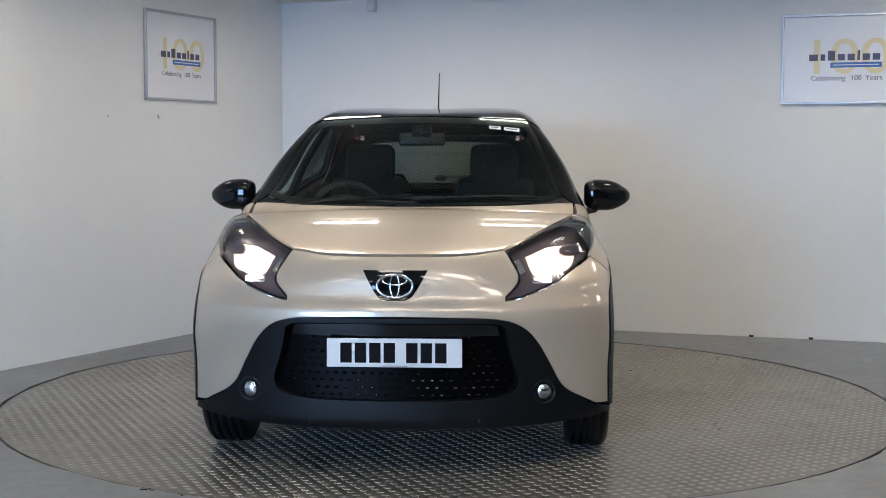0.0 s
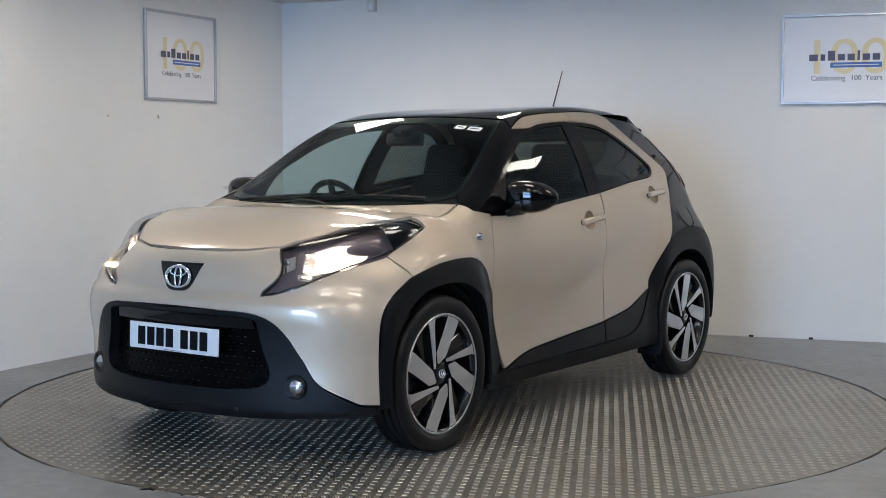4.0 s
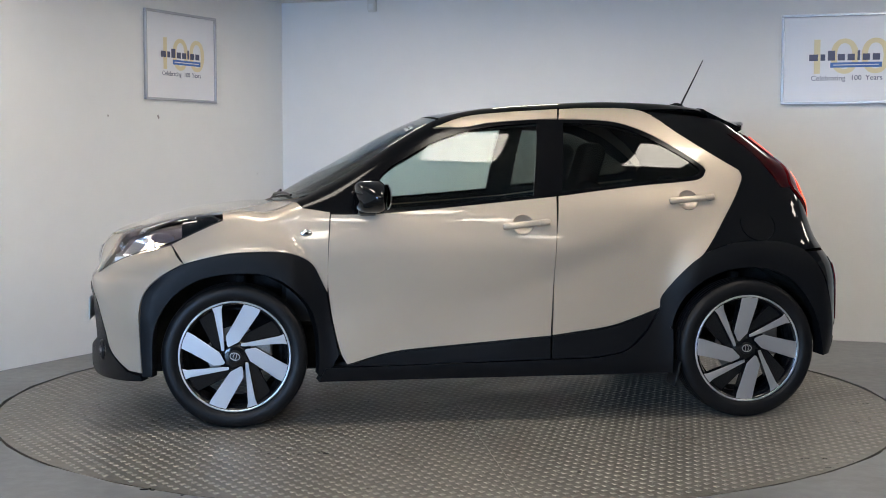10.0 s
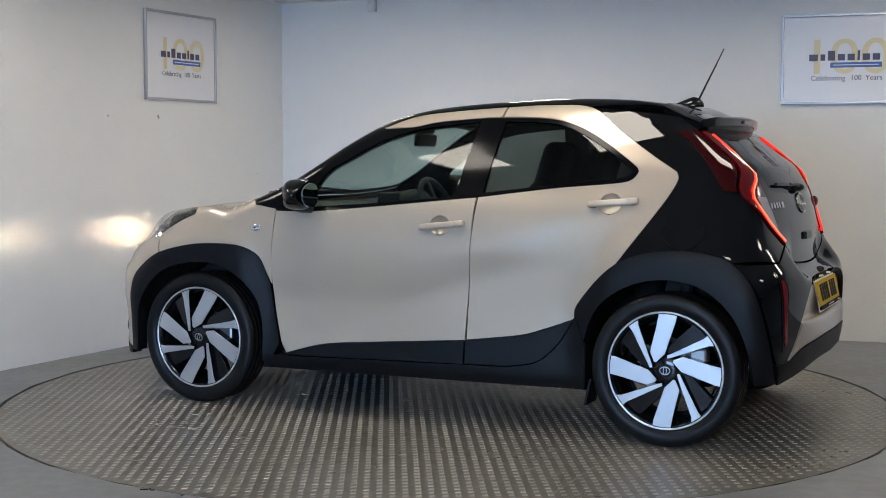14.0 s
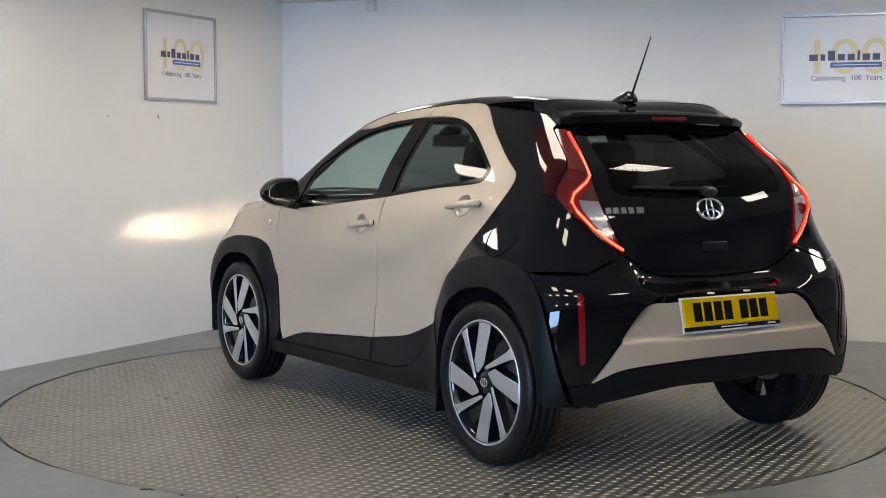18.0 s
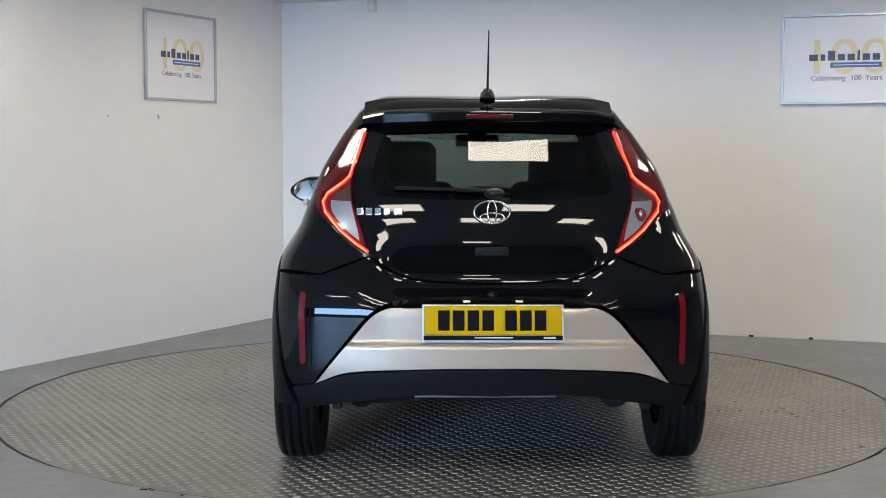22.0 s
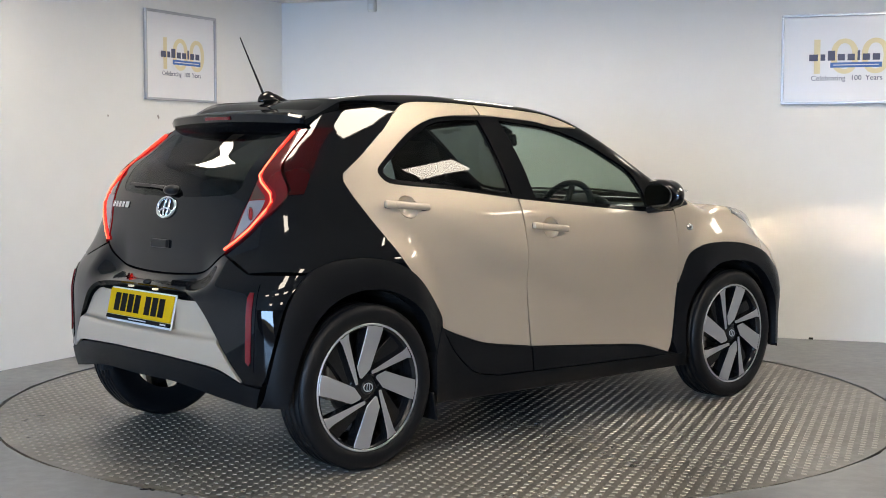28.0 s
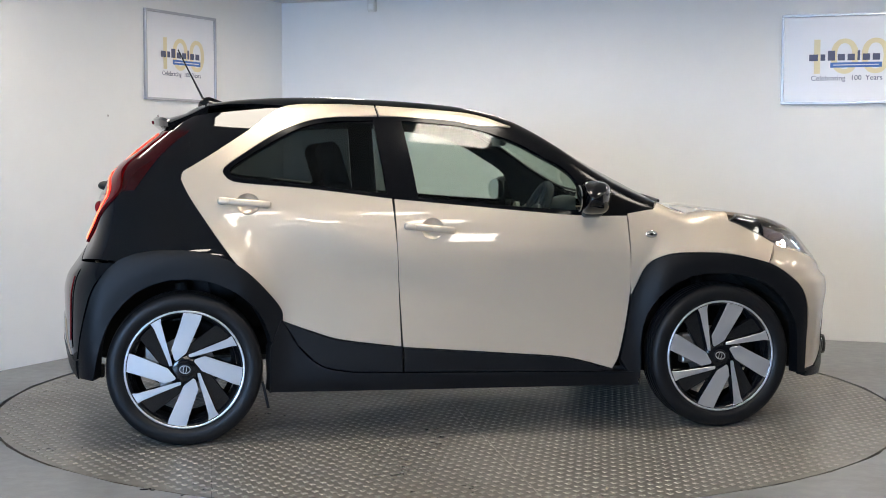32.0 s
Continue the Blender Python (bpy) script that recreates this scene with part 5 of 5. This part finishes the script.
for y0, y1 in ((0.41, 0.485), (0.335, 0.392)):
    panel("windscreen_sticker", [C(T(0.395, y0)), C(T(0.395, y1)), C(T(0.36, y1)), C(T(0.36, y0))], TOP, SCREENPRINT, car, level=-0.0005, depth=0, mirror=False, gap=0, grid=0.02, label="small pale sticker with unreadable print")
    panel("sticker_bar", [C(T(0.381, y0 + 0.01)), C(T(0.381, y1 - 0.012)), C(T(0.373, y1 - 0.012)), C(T(0.373, y0 + 0.01))], TOP, INK, car, level=0.0004, depth=0, mirror=False, gap=0, grid=0.02)

# ---- cabin ----
panel("door_card", [C(S(0.74, 0.955)), S(0.23, 0.99), C(S(-0.30, 1.035)), C(S(-0.29, 0.35)), C(S(0.66, 0.31))], SIDE, DASH, car, level=-0.075, depth=0, grid=0.06)
panel("rear_door_card", [C(S(-0.30, 1.035)), S(-0.67, 1.08), C(S(-1.05, 1.12)), C(S(-1.05, 0.75)), C(S(-0.75, 0.42)), C(S(-0.29, 0.36))], SIDE, DASH, car, level=-0.075, depth=0, grid=0.06)
hl = [T(0.22, 0.44), T(-0.3, 0.49), C(T(-1.10, 0.46)), C(T(-1.27, 0.44))]
panel("headlining", [T(0.24, 0.0), *hl, T(-1.29, 0.0), *flip_y(hl)[::-1]], TOP, CABIN, car, level=-0.035, depth=0, mirror=False, grid=0.06)
rh = [C(B(0.44, 1.352)), C(B(0.42, 1.43))]
panel("rear_header_trim", [B(0.0, 1.362), *rh, B(0.0, 1.45), *flip_y(rh)[::-1]], TAIL, CABIN, car, level=-0.035, depth=0, mirror=False, gap=0, grid=0.06)


def profile_along_y(prof, y0, y1, bevel=0.0):
    vs = [(x, y, z) for y in (y0, y1) for x, z in prof]
    n = len(prof)
    return bevelled((vs, [tuple(range(n)), tuple(range(n, 2 * n))[::-1]] + [(i, n + i, n + (i + 1) % n, (i + 1) % n) for i in range(n)]), bevel)


dash = part("dashboard", profile_along_y([(1.0, 1.0), (0.80, 1.015), (0.66, 0.995), (0.58, 0.93), (0.60, 0.80), (0.72, 0.65), (0.72, 0.45), (1.0, 0.45)], -0.66, 0.66, 0.02), DASH, car, smooth=False)
part("instrument_hood", ellipsoid_bm(0.09, 0.16, 0.07, pose(0.60, -0.36, 0.995)), DASH, dash, smooth=True)
part("infotainment_screen", box_bm(-0.012, 0.012, -0.11, 0.11, -0.075, 0.075, 0.01, pose(0.575, 0.0, 0.985, 0, -12, 0)), DASH, dash)
for yy in (-0.60, 0.60):
    mesh_object("air_vent", *moved(ring_mesh(0.055, 0.055, 0.012, 0.02, 28), pose(0.585, yy, 0.945, 0, -80, 0)), BEIGE, dash, smooth=True)
sw = pose(0.44, -0.36, 0.955, 0, -66, 0)
ring = [sw @ Vector((0.178 * math.cos(a), 0.178 * math.sin(a), 0)) for a in [2 * math.pi * i / 36 for i in range(37)]]
v, f = tube(ring, 0.0165, 10)
steer = mesh_object("steering_wheel", v, f, DASH, car, "black steering wheel", smooth=True)
part("steering_boss", ellipsoid_bm(0.075, 0.085, 0.028, sw), DASH, steer, smooth=True)
for a in (0, 180, 270):
    part("steering_spoke", box_bm(0.06, 0.17, -0.018, 0.018, -0.008, 0.008, 0.006, sw @ pose(0, 0, 0, 0, 0, a + 90)), DASH, steer)
part("steering_column", box_bm(0.0, 0.22, -0.05, 0.05, -0.05, 0.05, 0.02, pose(0.46, -0.36, 0.94, 0, 20, 0)), DASH, steer)
rv = part("interior_mirror", box_bm(-0.015, 0.015, -0.115, 0.115, -0.033, 0.033, 0.013, pose(0.345, 0.0, 1.335, 0, -8, 0), 3), TRIM, car, "black interior mirror", smooth=True)
v, f = tube([(0.35, 0, 1.36), (0.40, 0, 1.375)], 0.01, 8)
mesh_object("mirror_stem", v, f, TRIM, rv)
part("camera_housing", box_bm(-0.05, 0.03, -0.05, 0.05, -0.02, 0.02, 0.01, pose(0.36, 0, 1.375, 0, 25, 0)), TRIM, car)


def seat(y, name):
    s = part(name, box_bm(-0.36, 0.16, y - 0.235, y + 0.235, 0.44, 0.60, 0.06, None, 4), CABIN, car, "dark grey fabric seat", smooth=True)
    part("seat_back", box_bm(-0.065, 0.065, -0.225, 0.225, 0.0, 0.60, 0.055, pose(-0.34, y, 0.56, 0, -19, 0), 4), CABIN, s, smooth=True)
    for q in (-1, 1):
        part("side_bolster", box_bm(-0.03, 0.12, -0.035, 0.035, 0.06, 0.46, 0.03, pose(-0.34, y + q * 0.195, 0.56, 0, -19, 0), 3), CABIN, s, smooth=True)
    part("headrest", box_bm(-0.05, 0.055, -0.140, 0.140, 0.50, 0.790, 0.048, pose(-0.34, y, 0.56, 0, -17, 0), 4), CABIN, s, smooth=True)


seat(0.355, "front_seat")
seat(-0.355, "front_seat")
part("rear_seat_cushion", box_bm(-1.02, -0.62, -0.58, 0.58, 0.46, 0.62, 0.06, None, 3), CABIN, car, smooth=True)
rb = part("rear_seat_back", box_bm(-0.06, 0.06, -0.58, 0.58, 0.0, 0.46, 0.05, pose(-1.03, 0, 0.58, 0, -14, 0), 3), CABIN, car, smooth=True)
for yy in (-0.32, 0.32):
    part("rear_headrest", box_bm(-0.045, 0.045, -0.12, 0.12, 0.44, 0.58, 0.04, pose(-1.03, yy, 0.58, 0, -14, 0), 3), CABIN, rb, smooth=True)
part("parcel_shelf", box_bm(-1.50, -1.16, -0.48, 0.48, 0.985, 1.005, 0.006), CABIN, car)
part("boot_lining", box_bm(-1.56, -1.54, -0.45, 0.45, 0.6, 1.0, 0.006), CABIN, car)


# ---- things in the room ----
def text_mesh(name, body_text, size, mat, parent, m, label=""):
    cu = bpy.data.curves.new(name, "FONT")
    cu.body, cu.size, cu.align_x, cu.align_y = body_text, size, "CENTER", "CENTER"
    cu.extrude = 0.0004
    tmp = new(name, cu)
    dg = bpy.context.evaluated_depsgraph_get()
    me = bpy.data.meshes.new_from_object(tmp.evaluated_get(dg))
    bpy.data.objects.remove(tmp)
    me.materials.clear()
    me.materials.append(mat)
    ob = new(name, me)
    ob.parent, ob.matrix_basis = parent, m
    if label:
        tagged(ob, label)
    return ob


def poster(origin, d, dist, z0, z1, width):
    """A framed poster on a wall: d runs along the wall from its corner; it hangs at dist from there."""
    n = Vector((d.y, -d.x, 0))
    if n.dot(MID - origin) < 0:
        n = -n
    right = Vector((0, 0, 1)).cross(n)
    at = origin + d * dist + n * 0.002
    at.z = (z0 + z1) / 2
    m = Matrix((right, Vector((0, 0, 1)), n)).transposed().to_4x4()
    m.translation = at
    p = tagged(new("framed_poster"), "white anniversary poster in a slim silver frame", "poster", "posters on the walls")
    p.matrix_basis = m
    W, H, t = width / 2, (z1 - z0) / 2, 0.018
    part("poster_sheet", box_bm(-W + t * .5, W - t * .5, -H + t * .5, H - t * .5, 0.0, 0.008), PAPER, p)
    for x0, x1, y0, y1 in ((-W, W, H - t, H), (-W, W, -H, -H + t), (-W, -W + t, -H + t, H - t), (W - t, W, -H + t, H - t)):
        part("frame_rail", box_bm(x0, x1, y0, y1, 0.0, 0.022, 0.004), FRAMEMETAL, p)
    k = width / 0.83
    for digit, dx in (("1", -0.185), ("0", -0.010), ("0", 0.185)):
        text_mesh("large_digit", digit, 0.33 * k, GOLD, p, pose(dx * k, 0.005 * k, 0.0085) @ Matrix.Diagonal((1.22, 1, 1, 1)), "pale gold printed digit")
    x = -0.235 * k
    for w, h, dz in ((0.056, 0.042, 0), (0.03, 0.042, 0), (0.046, 0.064, 0.011), (0.046, 0.042, 0), (0.046, 0.042, 0), (0.016, 0.064, 0.011), (0.046, 0.042, 0), (0.046, 0.042, 0)):
        part("name_bar", box_bm(x, x + w * k, (0.012 + dz - h / 2) * k, (0.012 + dz + h / 2) * k, 0.0098, 0.0108), NAVY, p)
        x += (w + 0.0165) * k
    part("blue_band", box_bm(-0.100 * k, 0.225 * k, -0.056 * k, -0.022 * k, 0.0098, 0.0108), BLUE, p)
    part("band_bar", box_bm(-0.08 * k, 0.205 * k, -0.0415 * k, -0.0365 * k, 0.011, 0.0114), PAPER, p)
    x = -0.235
    for word, w in (("Celebrating", 0.245), ("100", 0.06), ("Years", 0.115)):
        text_mesh("printed_word", word, 0.047 * k, NAVY, p, pose((x + w / 2) * k, -0.125 * k, 0.0098), "small navy printed word")
        x += w + 0.025


poster(CORNER, LEFT_DIR, 1.272, 1.627, 2.231, 0.785)
poster(CORNER, RIGHT_DIR, 4.19, 1.604, 2.208, 0.845)

# alarm sensor high on the wall
sensor_at = CORNER + RIGHT_DIR * 0.765
ang = math.degrees(math.atan2(RIGHT_DIR.y, RIGHT_DIR.x))
sensor = tagged(part("wall_sensor", box_bm(-0.032, 0.032, -0.05, 0.0, -0.05, 0.055, 0.012, None, 3), WHITEPLASTIC, None, smooth=True), "small white plastic motion sensor under the ceiling", "sensor")
sensor.matrix_basis = Matrix.Translation((sensor_at.x, sensor_at.y, 2.385)) @ pose(0, 0, 0, 0, 0, ang)
part("sensor_lens", box_bm(-0.02, 0.02, -0.056, -0.05, -0.035, 0.01, 0.003), CEIL, sensor)
for dist, z, d in ((4.0, 0.016, RIGHT_DIR), (3.6, 0.02, RIGHT_DIR)):
    q = CORNER + d * dist
    s = tagged(part("cable_clip", box_bm(-0.015, 0.015, -0.022, -0.001, 0, 0.014, 0.004), TRIM, None), "small dark cable clip at the wall's foot", "clip", "clips along the wall")
    s.matrix_basis = Matrix.Translation((q.x, q.y, 0.0005)) @ pose(0, 0, 0, 0, 0, ang)

# ceiling panels
panel_ob = tagged(part("ceiling_light", box_bm(-0.225, 0.225, -0.225, 0.225, -0.006, -0.001), PANEL), "square lit LED panel in the white ceiling", "ceiling light", "ceiling panels")
for fx0, fx1, fy0, fy1 in ((-0.245, 0.245, 0.225, 0.245), (-0.245, 0.245, -0.245, -0.225), (-0.245, -0.225, -0.225, 0.225), (0.225, 0.245, -0.225, 0.225)):
    part("panel_frame", box_bm(fx0, fx1, fy0, fy1, -0.012, -0.001, 0.002), WHITEPLASTIC, panel_ob)
# spots (-2.1, 0.0) and (4.5, 0.5) are added to brighten the walls
PANEL_SPOTS = [(-0.75, 1.75), (0.45, 1.35), (-0.85, -1.08), (0.30, -1.08), (1.60, -1.08), (2.5, 0.95), (-0.60, -3.6), (0.60, -3.6), (-2.0, -4.8), (-0.85, -4.85), (0.20, -4.85), (1.40, -4.85), (3.4, -3.6), (-2.0, -7.2), (0.2, -7.2), (2.6, -7.2), (-2.1, 0.0), (4.5, 0.5), (4.1, -1.0)]
panel_ob.matrix_basis = pose(PANEL_SPOTS[0][0], PANEL_SPOTS[0][1], HEIGHT, 0, 0, 0)
for sx, sy in PANEL_SPOTS[1:]:
    copy_thing(panel_ob, pose(sx, sy, HEIGHT, 0, 0, 0))

# small scuffs on the wall
lang = math.degrees(math.atan2(LEFT_DIR.y, LEFT_DIR.x))
for s, z, w, h, tilt in ((1.516, 1.515, 0.007, 0.026, 25), (2.021, 1.509, 0.005, 0.012, 0), (0.35, 1.12, 0.004, 0.01, 10)):
    q = CORNER + LEFT_DIR * s
    mark = part("wall_scuff", box_bm(-w, w, 0.0, 0.0012, -h / 2, h / 2, 0.0004), SCUFF, wall_left)
    mark.matrix_basis = Matrix.Translation((q.x, q.y, z)) @ pose(0, 0, 0, 0, 0, lang) @ pose(0, 0, 0, 0, tilt, 0)


# dark chips of paint and dirt by the turntable's joint
for x, y, w, d, turn in ((-1.146, -1.952, 0.022, 0.012, 8), (-0.991, -2.033, 0.009, 0.010, 30), (-1.118, -1.962, 0.010, 0.008, -20)):
    n = 9
    rim = [(w * (0.8 + 0.3 * math.sin(3.1 * i + x * 40)) * math.cos(2 * math.pi * i / n), d * (0.8 + 0.3 * math.cos(2.3 * i)) * math.sin(2 * math.pi * i / n)) for i in range(n)]
    chip = tagged(mesh_object("floor_chip", *prism(rim, 0.0, 0.004), TRIM), "dark flake of dirt on the grey floor", "debris", "flakes beside the turntable")
    chip.matrix_basis = pose(x, y, 0.0005, 0, 0, turn)


# ---- what moves ----
def motions():
    table, body_rows = [], []
    for i in range(33):
        m = pose(0, 0, 0, 0, 0, TURN_START + TURN_RATE * i)
        table.append((float(i), Matrix.Translation((*TABLE_AT, 0.0)) @ m))
        body_rows.append((float(i), m @ Matrix.Translation((*CAR_OFFSET, 0.0))))
    walk(turntable, table)
    walk(car, body_rows)


motions()
